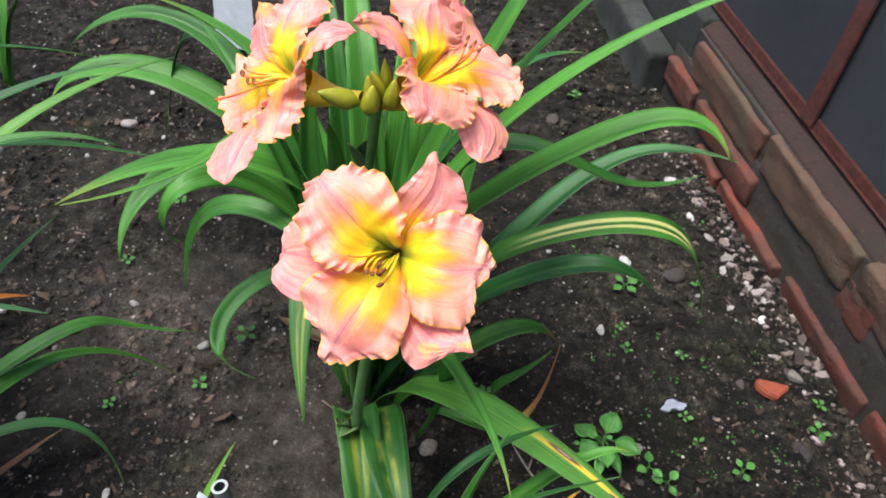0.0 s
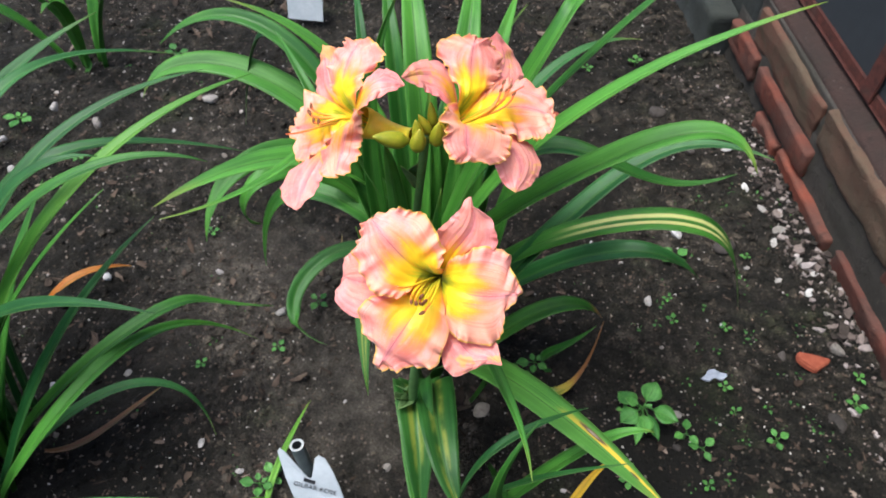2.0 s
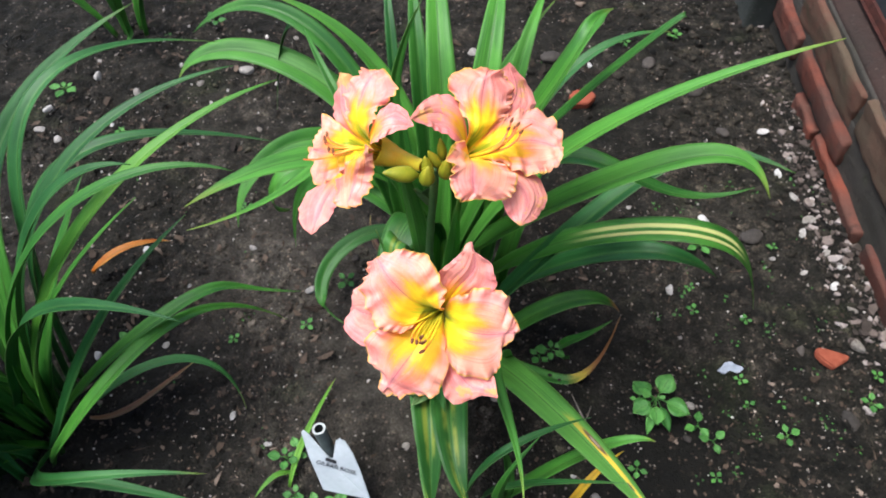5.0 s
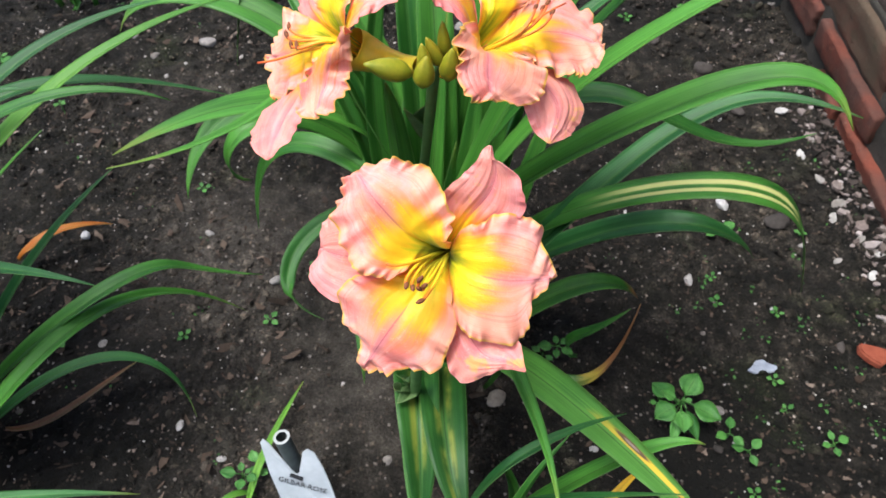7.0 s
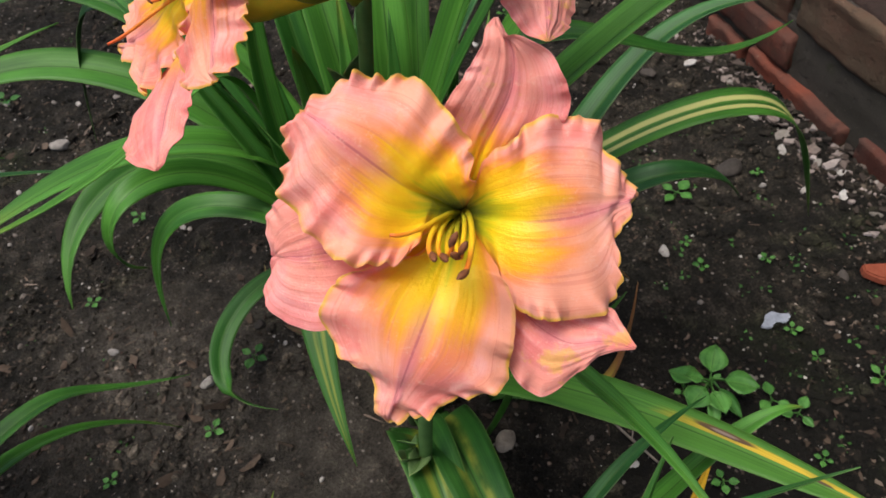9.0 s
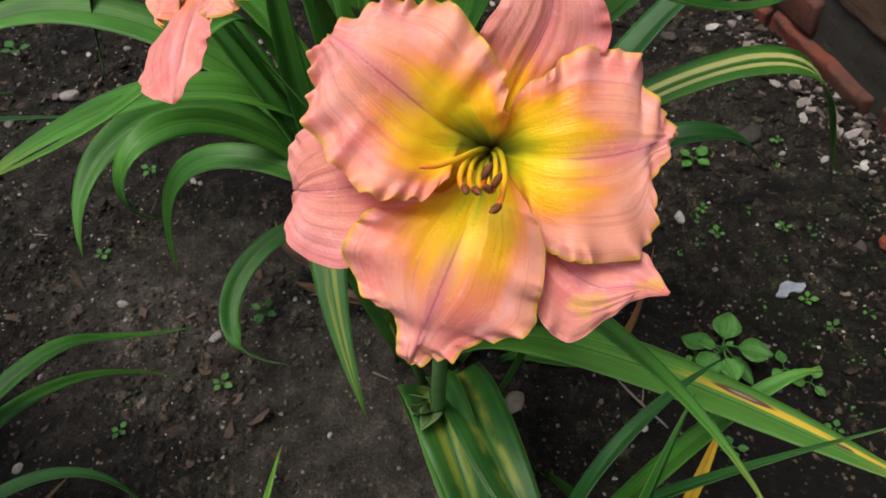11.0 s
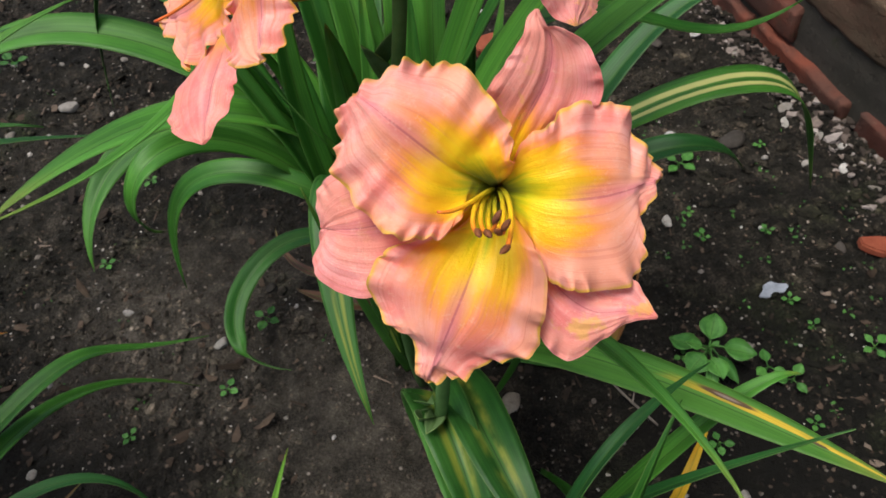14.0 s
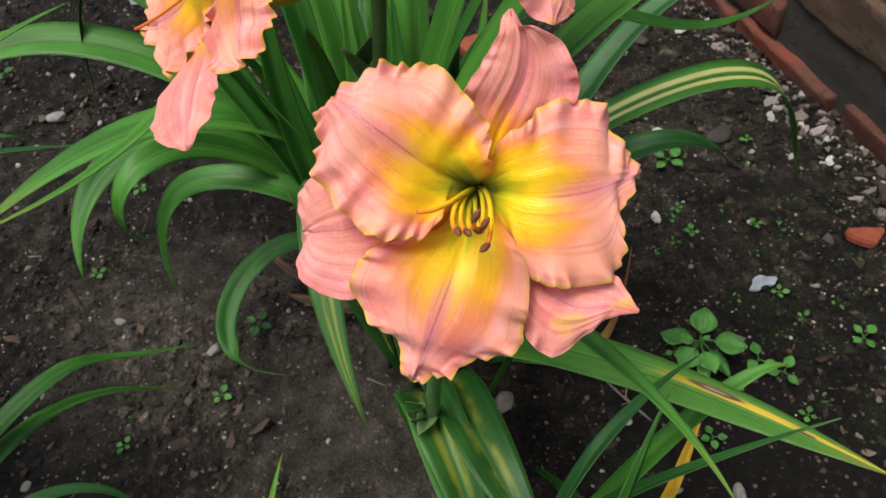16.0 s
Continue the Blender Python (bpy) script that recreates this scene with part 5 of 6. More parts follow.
strap_leaf(neighbour, GREEN, 0.016, (-0.591, 0.407, 0.005), (-0.547, 0.427, 0.288), (-0.241, 0.686, 0.267), (-0.412, 0.598, 0.250), (-0.235, 0.672, 0.174))
strap_leaf(neighbour, GREEN, 0.016, (-0.597, 0.387, 0.004), (-0.508, 0.361, 0.202), (-0.397, 0.471, 0.286), (-0.414, 0.634, 0.257), (-0.278, 0.676, 0.065))
strap_leaf(neighbour, BLUISH_SHADED, 0.012, (-0.606, 0.407, 0.004), (-0.547, 0.494, 0.113), (-0.389, 0.644, 0.127), (-0.318, 0.527, 0.006))
strap_leaf(neighbour, BLUISH_SHADED, 0.014, (-0.607, 0.414, 0.004), (-0.587, 0.283, 0.109), (-0.502, 0.340, 0.172), (-0.304, 0.375, 0.127))
strap_leaf(neighbour, BLUISH_SHADED, 0.014, (-0.578, 0.354, 0.003), (-0.577, 0.356, 0.062), (-0.471, 0.359, 0.052), (-0.303, 0.359, 0.008))
for base, mid, end, width in (
    ((-0.644, 0.439, 0.000), (-0.694, 0.429, 0.277), (-0.796, 0.611, 0.475), 0.026),
    ((-0.664, 0.460, 0.000), (-0.716, 0.470, 0.235), (-0.836, 0.550, 0.416), 0.026),
    ((-0.624, 0.479, 0.000), (-0.656, 0.511, 0.274), (-0.700, 0.795, 0.469), 0.026),
    ((-0.664, 0.419, 0.000), (-0.735, 0.369, 0.177), (-0.854, 0.328, 0.239), 0.024),
    ((-0.644, 0.399, 0.000), (-0.694, 0.319, 0.138), (-0.794, 0.248, 0.119), 0.024),
    ((-0.624, 0.459, 0.000), (-0.634, 0.490, 0.316), (-0.617, 0.734, 0.572), 0.024),
    ((-0.604, 0.438, 0.000), (-0.582, 0.470, 0.244), (-0.498, 0.659, 0.428), 0.022),
    ((-0.643, 0.470, 0.000), (-0.676, 0.511, 0.233), (-0.780, 0.734, 0.369), 0.024),
    ((-0.624, 0.409, 0.000), (-0.654, 0.349, 0.178), (-0.692, 0.268, 0.221), 0.022),
    ((-0.674, 0.449, 0.000), (-0.776, 0.430, 0.195), (-0.948, 0.449, 0.215), 0.024),
):
    strap_leaf(neighbour, GREEN, width, base, mid, end)
# outer leaves beyond the view, added to shade the clump's base and nearby soil
rng_leaf = random.Random(12)
for k in range(62):
    a = rng_leaf.uniform(2.0, 5.3)
    ln, up = rng_leaf.uniform(0.20, 0.38), rng_leaf.uniform(0.20, 0.44)
    bx, by = -0.66 + rng_leaf.uniform(-0.08, 0.04), (0.42 if k < 34 else 0.28) + rng_leaf.uniform(-0.07, 0.07)
    bx -= 0.10 if k >= 34 else 0.0
    dx, dy = math.cos(a), math.sin(a)
    strap_leaf(neighbour, BLUISH_SHADED if k % 3 else GREEN, rng_leaf.uniform(0.019, 0.026), (bx, by, 0), (bx + dx * 0.05, by + dy * 0.05, up), (bx + dx * ln * 0.6, by + dy * ln * 0.6, up * 1.25), (bx + dx * ln, by + dy * ln, up * rng_leaf.uniform(0.5, 1.0)))
strap_leaf(neighbour, RUST, 0.012, (-0.683, 0.740, 0.020), (-0.661, 0.759, 0.052), (-0.621, 0.799, 0.062), (-0.564, 0.830, 0.027), label="orange withered leaf")
strap_leaf(neighbour, DRY, 0.008, (-0.573, 0.469, 0.008), (-0.502, 0.468, 0.020), (-0.469, 0.526, 0.036), (-0.432, 0.598, 0.012), fold=0.8, name="dead_leaf", label="dry brown leaf on the soil")

# ---- daylily farther back ----
farther = thing("daylily", "small leafy daylily at the back of the bed", "plant", (0.005, -0.011, 0.000))
for base, mid, end, width in (
    ((-0.898, 1.413, 0.000), (-0.900, 1.420, 0.251), (-0.986, 1.252, 0.338), 0.022),
    ((-0.898, 1.413, 0.000), (-0.880, 1.400, 0.251), (-0.798, 1.199, 0.303), 0.022),
    ((-0.857, 1.432, 0.000), (-0.840, 1.460, 0.259), (-0.700, 1.460, 0.258), 0.020),
    ((-0.917, 1.433, 0.000), (-0.966, 1.504, 0.273), (-1.106, 1.603, 0.293), 0.022),
    ((-0.877, 1.452, 0.000), (-0.885, 1.524, 0.272), (-0.845, 1.754, 0.329), 0.022),
    ((-0.938, 1.414, 0.000), (-1.026, 1.403, 0.234), (-1.167, 1.342, 0.216), 0.022),
):
    strap_leaf(farther, GREEN, width, base, mid, end)


# ---- plant labels ----
def plant_label(text, corners, pipe_end, pipe_base, label, number_bar, notch=1.0):
    """A white plate with a notched top that leans on a cut pipe. corners: top left, top right, bottom right, bottom left."""
    tl, tr, br, bl = (Vector(c) for c in corners)
    ob = thing("plant_label", label, "plant label", tuple((bl + br) / 2))
    inv = Matrix.Translation((bl + br) / 2).inverted()
    x, y = (br - bl + tr - tl) / 2, (tl - bl + tr - br) / 2
    w, h = x.length, y.length
    ux = x.normalized()
    uz = ux.cross(y).normalized()
    uy = uz.cross(ux)
    shape = [(0.0, 0.0), (1.0, 0.0), (1.02, 0.55), (0.98, 0.80), (0.90, 0.97), (0.80, 1.0), (0.70, 0.95), (0.52, 0.66), (0.46, 0.63), (0.40, 0.68), (0.14, 0.98), (0.06, 1.02), (0.0, 0.97), (-0.02, 0.6)]
    o = bl
    bm = bmesh.new()
    shape = [(a, 1 - (1 - b) * notch if b > 0.58 else b) for a, b in shape]
    top = [bm.verts.new(inv @ (o + x * a + y * b + uz * (0.004 * math.sin(b * 2.4)))) for a, b in shape]
    bm.faces.new(top)
    ext = bmesh.ops.extrude_face_region(bm, geom=bm.faces[:])
    bmesh.ops.translate(bm, vec=-uz * 0.0014, verts=[g for g in ext["geom"] if isinstance(g, bmesh.types.BMVert)])
    bmesh.ops.recalc_face_normals(bm, faces=bm.faces[:])
    plate = part_of("plate", bm_mesh("plate", bm, LABEL, False), ob)
    a, b = inv @ Vector(pipe_base), inv @ Vector(pipe_end)
    part_of("pipe", tube_mesh("pipe", [tuple(a), tuple(b)], [0.0098, 0.0098], PIPE, 20, 6, cap=False), ob, "dark grey cut pipe")
    way = (b - a).normalized()
    ring = bmesh.new()
    bmesh.ops.create_circle(ring, segments=24, radius=0.0101)
    outer = ring.verts[:]
    inner = [ring.verts.new(v.co * 0.66) for v in outer]
    for k in range(24):
        m = (k + 1) % 24
        ring.faces.new((outer[k], outer[m], inner[m], inner[k]))
    bmesh.ops.transform(ring, matrix=Matrix.Translation(b + way * 0.0005) @ way.to_track_quat("Z", "Y").to_matrix().to_4x4(), verts=ring.verts)
    part_of("pipe_rim", bm_mesh("pipe_rim", ring, PIPERIM), ob, "pale cut end of the pipe")
    turn = Matrix((ux, uy, uz)).transposed().to_4x4()
    if text:
        cu = bpy.data.curves.new("lettering", "FONT")
        cu.body, cu.size, cu.align_x, cu.extrude = text, 0.0105, "CENTER", 0.0001
        cu.materials.append(INK)
        t = part_of("lettering", cu, ob, "handwritten black lettering")
        t.matrix_local = inv @ Matrix.Translation(o + x * 0.49 + y * 0.47 + uz * 0.0046) @ turn @ pose(0, 0, 0, 0, 0, -6)
    if number_bar:
        bar = bmesh.new()
        bmesh.ops.create_cube(bar, size=1.0)
        bmesh.ops.scale(bar, vec=(0.017, 0.006, 0.0006), verts=bar.verts)
        bmesh.ops.transform(bar, matrix=inv @ Matrix.Translation(o + x * 0.45 + y * 0.60 + uz * 0.0046) @ turn @ pose(0, 0, 0, 0, 0, -10), verts=bar.verts)
        part_of("number", bm_mesh("number", bar, INK, False), ob, "unreadable black number")
    return ob


plant_label("GILBAR ROSE", ((-0.176, 0.444, 0.141), (-0.102, 0.444, 0.136), (-0.067, 0.387, 0.041), (-0.142, 0.392, 0.042)), (-0.145, 0.443, 0.163), (-0.118, 0.424, -0.020), "white plastic plant label with handwriting beside a cut pipe", True)
plant_label("", ((-0.471, 1.698, 0.152), (-0.376, 1.696, 0.153), (-0.378, 1.654, 0.018), (-0.465, 1.659, 0.018)), (-0.420, 1.722, 0.160), (-0.418, 1.690, -0.020), "blank white plastic plant label at the back of the bed", False, 0.4)


# ---- weeds ----
def weed(x, y, size, leaves, seed, height=0.012, drawn=(), label="small bright green weed seedling with oval leaves"):
    rng = random.Random(seed)
    z = ground_z(x, y)
    ob = thing("weed", label, "weed", (x, y, z), "weeds in the soil")
    part_of("stem", tube_mesh("stem", [(0, 0, -0.004), (0.001, 0, height * 0.5), (0, 0.001, height)], [0.0011, 0.0009, 0.0007], WEED, 6, 6), ob)
    turn = rng.random() * 6.28
    for k in range(leaves):
        a = turn + k * 2 * math.pi / leaves * (1 if leaves < 6 else 1.62) + rng.uniform(-0.25, 0.25)
        ln = size * rng.uniform(0.7, 1.1) * (0.6 if leaves >= 5 and k >= leaves - 2 else 1)
        wd = ln * rng.uniform(0.60, 0.74)
        rise = rng.uniform(0.1, 0.45)
        if drawn:
            a, ln, rise = radians(drawn[k][0]), drawn[k][1], drawn[k][2]
            wd = ln * drawn[k][3]
        d = np.array([math.cos(a), math.sin(a), rise])
        e = np.array([-math.sin(a), math.cos(a), 0])
        start = np.array([0, 0, height * rng.uniform(0.7, 1.0)])
        rows, cols = 9, 5
        verts, uvs, norms = [], [], []
        for i in range(rows):
            t = i / (rows - 1)
            f = 0.08 if t < 0.25 else max(0.03, math.sin(math.pi * ((t - 0.25) / 0.75) ** 0.8))
            for j in range(cols):
                w = 2 * j / (cols - 1) - 1
                verts.append(start + d * (0.25 * ln + ln * 1.05) * t * (1 - 0.12 * t) + e * w * f * wd * 0.5 + np.array([0, 0, 0.10 * ln * (abs(w) - 1.6 * t * t)]))
                uvs.append((j / (cols - 1), t * 0.8))
                norms.append((0, 0, 1))
        v, fs, uv = thicken(verts, grid_faces(rows, cols), uvs, norms, 0.0004)
        part_of("leaf", mesh_of("leaf", v, fs, WEED, uv), ob)
    return ob


for x, y, size, leaves, seed, height in (
    (0.440, 0.600, 0.022, 3, 46, 0.02), (0.345, 0.640, 0.012, 4, 4, 0.012), (0.375, 0.610, 0.014, 4, 5, 0.02), (0.467, 0.581, 0.022, 3, 6, 0.012), (0.586, 0.606, 0.018, 4, 7, 0.014),
    (0.343, 0.512, 0.018, 4, 8, 0.016), (0.520, 0.705, 0.013, 4, 9, 0.008), (0.530, 0.655, 0.011, 4, 10, 0.008), (0.444, 0.833, 0.012, 4, 11, 0.010), (0.440, 0.885, 0.010, 4, 12, 0.008),
    (0.535, 0.822, 0.012, 4, 13, 0.008), (0.755, 0.745, 0.012, 4, 14, 0.010), (0.735, 0.690, 0.016, 4, 15, 0.010), (0.460, 0.985, 0.026, 4, 16, 0.012), (0.190, 0.700, 0.026, 5, 17, 0.02), (0.170, 0.690, 0.020, 4, 18, 0.012),
    (-0.205, 0.795, 0.024, 4, 19, 0.012), (-0.255, 0.690, 0.014, 4, 20, 0.010), (-0.375, 0.640, 0.012, 4, 21, 0.008), (-0.205, 0.455, 0.022, 5, 22, 0.014), (-0.115, 0.375, 0.028, 6, 23, 0.05), (-0.150, 0.372, 0.024, 5, 47, 0.03), (-0.220, 0.440, 0.026, 5, 48, 0.02), (-0.190, 0.385, 0.016, 6, 24, 0.02),
    (-0.560, 0.605, 0.022, 4, 25, 0.012), (-0.300, 1.230, 0.030, 4, 26, 0.016), (-0.400, 1.110, 0.014, 4, 27, 0.012), (-0.450, 0.940, 0.014, 4, 28, 0.010), (-0.960, 1.200, 0.030, 5, 29, 0.02), (-0.780, 1.090, 0.014, 5, 30, 0.03),
    (0.100, 1.300, 0.024, 5, 31, 0.014), (0.420, 1.600, 0.020, 5, 32, 0.014), (0.050, 1.420, 0.030, 5, 33, 0.014), (0.300, 1.560, 0.016, 4, 34, 0.012), (-0.100, 1.380, 0.020, 4, 35, 0.012), (-0.700, 1.480, 0.024, 4, 36, 0.012), (0.600, 1.000, 0.010, 4, 37, 0.008), (0.470, 0.520, 0.012, 4, 38, 0.010), (0.560, 0.470, 0.014, 3, 39, 0.01),
):
    weed(x, y, size, leaves, seed, height, label="leafy green weed with broad oval leaves" if size > 0.03 else "small bright green weed seedling with oval leaves")

# the large weed: its leaves by direction, length, rise and breadth
weed(0.368, 0.628, 0.042, 9, 3, 0.045, ((62, 0.046, 0.35, 0.78), (-22, 0.050, 0.10, 0.70), (-88, 0.040, 0.25, 0.74), (218, 0.042, 0.05, 0.80), (128, 0.046, -0.30, 0.72), (165, 0.028, 0.45, 0.70), (-60, 0.046, -0.35, 0.42), (-100, 0.048, -0.45, 0.36), (20, 0.014, 0.6, 0.6)), "leafy green weed with broad oval leaves")


# ---- stones and shards ----
def stone(x, y, size, flat, seed, material, name="stone", label="pale rounded stone lying on the soil", category="stone", sharp=0.35):
    """A lump with planes broken off it; the sharper, the fewer and flatter its sides."""
    rng = random.Random(seed)
    cuts = [(Vector((rng.gauss(0, 1), rng.gauss(0, 1), rng.gauss(0, 1))).normalized(), rng.uniform(0.62, 0.95)) for _ in range(9)]
    bm = bmesh.new()
    bmesh.ops.create_icosphere(bm, subdivisions=3, radius=1.0)
    o = Vector((seed * 3.7, seed * 1.9, seed * 5.1))
    for v in bm.verts:
        n0 = v.co.normalized()
        k = 1 + 0.28 * noise.noise(n0 * 1.3 + o) + 0.14 * noise.noise(n0 * 3.6 + o) + 0.06 * noise.noise(n0 * 9 + o)
        plane = min([d / max(0.05, n0.dot(c)) for c, d in cuts] + [1.3])
        k = k * (1 - sharp) + sharp * min(plane, 1.3)
        v.co = Vector((n0.x * k * size, n0.y * k * size * rng.uniform(0.70, 0.72), n0.z * k * size * flat))
    bmesh.ops.rotate(bm, matrix=Matrix.Rotation(seed * 2.4, 3, "Z"), verts=bm.verts)
    ob = new(name, bm_mesh(name, bm, material, sharp < 0.6))
    ob.location = (x, y, ground_z(x, y) + size * flat * 0.35)
    return tagged(ob, label, category, name + "s on the soil")


def chip(x, y, outline, thick, turn, lean, material, name, label, category):
    """A flat broken piece: an uneven outline with bevelled edges."""
    bm = bmesh.new()
    bm.faces.new([bm.verts.new((a, b, 0.003 * noise.noise(Vector((a * 60, b * 60, turn))))) for a, b in outline])
    ext = bmesh.ops.extrude_face_region(bm, geom=bm.faces[:])
    bmesh.ops.translate(bm, vec=(0, 0, thick), verts=[g for g in ext["geom"] if isinstance(g, bmesh.types.BMVert)])
    bmesh.ops.recalc_face_normals(bm, faces=bm.faces[:])
    bmesh.ops.bevel(bm, geom=bm.edges[:], offset=min(0.0025, thick * 0.25), segments=2, affect="EDGES")
    bmesh.ops.triangulate(bm, faces=bm.faces[:])
    ob = new(name, bm_mesh(name, bm, material, False))
    ob.matrix_world = Matrix.Translation((x, y, ground_z(x, y) + 0.002)) @ pose(0, 0, 0, lean, -lean * 0.6, turn)
    return tagged(ob, label, category)


for x, y, size, flat, seed in (
    (-0.798, 1.219, 0.017, 0.8, 1), (-0.919, 1.266, 0.015, 0.7, 2), (-0.988, 1.150, 0.013, 0.7, 3), (-0.980, 1.089, 0.013, 0.7, 4), (-0.922, 1.062, 0.013, 0.7, 5), (-0.825, 1.127, 0.008, 0.7, 6),
    (-0.668, 1.276, 0.012, 0.5, 7), (-0.574, 1.336, 0.020, 0.7, 8), (-0.409, 0.849, 0.009, 0.7, 9), (-0.612, 0.809, 0.011, 0.6, 10), (-0.505, 0.747, 0.007, 0.7, 11), (-0.269, 0.768, 0.013, 0.7, 12),
    (-0.057, 1.487, 0.018, 0.7, 13), (0.471, 1.048, 0.016, 0.7, 14), (0.402, 0.874, 0.012, 0.6, 15), (0.455, 0.898, 0.006, 0.7, 16), (0.532, 0.832, 0.005, 0.7, 17), (0.734, 0.806, 0.016, 0.6, 18),
    (-0.334, 0.502, 0.012, 0.6, 19), (-0.035, 0.494, 0.012, 0.6, 20), (0.250, 0.553, 0.010, 0.7, 21), (0.433, 0.643, 0.012, 0.7, 22), (0.350, 0.444, 0.017, 0.7, 23), (-0.498, 0.613, 0.012, 0.5, 24),
    (0.600, 0.976, 0.007, 0.7, 25), (-0.614, 0.577, 0.014, 0.5, 27), (0.300, 1.010, 0.006, 0.7, 28), (-0.260, 0.462, 0.010, 0.6, 29), (-0.180, 0.640, 0.005, 0.7, 30), (-0.330, 1.08, 0.008, 0.6, 31), (0.22, 1.48, 0.012, 0.6, 32), (-0.12, 0.60, 0.006, 0.7, 33), (0.28, 0.46, 0.01, 0.6, 34),
):
    stone(x, y, size * (0.85 if y > 0.75 else 0.66), flat, seed, STONE, label="small pale chipped stone lying on the soil", sharp=0.6)
stone(0.106, 0.610, 0.0165, 0.8, 41, TANSTONE, sharp=0.5, label="heart-shaped greyish stone beside the clump")
for x, y, size, flat, seed in ((0.130, 1.488, 0.036, 0.6, 42), (0.427, 0.581, 0.011, 0.7, 43), (0.701, 0.657, 0.028, 0.6, 44), (0.633, 0.782, 0.015, 0.6, 45), (0.560, 1.02, 0.03, 0.6, 46), (0.46, 1.42, 0.03, 0.6, 47), (0.52, 1.30, 0.022, 0.6, 48), (0.36, 1.5, 0.026, 0.6, 49), (-0.2, 0.85, 0.012, 0.6, 50)):
    stone(x, y, size * 0.72, flat * 0.8, seed, GREYSTONE, sharp=0.55, label="dull grey-brown stone half sunk in the soil")
chip(0.507, 0.727, ((-0.024, -0.004), (-0.014, -0.011), (0.000, -0.006), (0.010, -0.010), (0.020, -0.006), (0.022, 0.001), (0.010, 0.006), (0.002, 0.012), (-0.010, 0.010), (-0.014, 0.003)), 0.005, 8, 8, SHARD, "shard", "bluish white broken shard lying on the soil", "shard")
chip(0.680, 0.766, ((-0.030, 0.002), (-0.018, -0.012), (-0.002, -0.022), (0.030, 0.004), (0.030, 0.010), (-0.002, 0.016), (-0.024, 0.018)), 0.013, 0, -6, TERRACOTTA, "brick_chip", "broken terracotta brick chip lying on the soil", "brick chip")
chip(0.211, 1.344, ((-0.028, -0.014), (0.006, -0.022), (0.030, -0.004), (0.020, 0.016), (-0.012, 0.022), (-0.030, 0.010)), 0.022, 20, 8, TERRACOTTA, "brick_chip", "broken terracotta brick chip lying on the soil", "brick chip")
for x, y, size, turn in ((0.678, 1.08, 0.026, 20), (0.662, 1.045, 0.022, 70), (0.655, 1.14, 0.020, 130), (0.70, 1.00, 0.018, 40), (0.63, 1.20, 0.022, 95), (0.61, 1.32, 0.024, 10), (0.71, 0.93, 0.020, 60), (0.735, 0.88, 0.018, 150), (0.655, 0.95, 0.014, 30), (0.69, 1.13, 0.016, 110), (0.66, 1.25, 0.018, 65), (0.725, 0.97, 0.016, 5)):
    chip(x, y, [(size * 0.6 * a, size * 0.6 * b) for a, b in ((-1.0, -0.2), (-0.4, -0.6), (0.3, -0.5), (1.0, -0.1), (0.6, 0.4), (0.0, 0.6), (-0.7, 0.4))], 0.003, turn, 10, STONE, "plaster_flake", "pale flake of old plaster beside the brick wall", "plaster flake")
# a blade of grass and a twig
grass = thing("grass_tuft", "thin green grass blades beside the plant label", "grass", (0, 0, 0))
strap_leaf(grass, BRIGHT, 0.007, (-0.205, 0.40, 0.0), (-0.205, 0.44, 0.03), (-0.195, 0.50, 0.03), (-0.175, 0.59, 0.015), count=16)
strap_leaf(grass, BRIGHT, 0.006, (-0.20, 0.42, 0.0), (-0.22, 0.42, 0.03), (-0.235, 0.40, 0.03), (-0.25, 0.37, 0.02), count=14)
twig = thing("twig", "thin grey dead twig lying on the soil", "twig", (0.25, 0.58, ground_z(0.25, 0.58) + 0.003))
part_of("stick", tube_mesh("stick", [(0.028, -0.034, 0.004), (0.008, -0.008, 0.012), (-0.004, 0.012, 0.008), (-0.020, 0.040, 0.016)], [0.0014, 0.0018, 0.0016, 0.0008], TWIG, 6, 14), twig)
part_of("side_shoot", tube_mesh("side_shoot", [(0.004, -0.004, 0.010), (0.010, 0.008, 0.018), (0.012, 0.022, 0.020)], [0.0011, 0.0009, 0.0005], TWIG, 6, 8), twig)



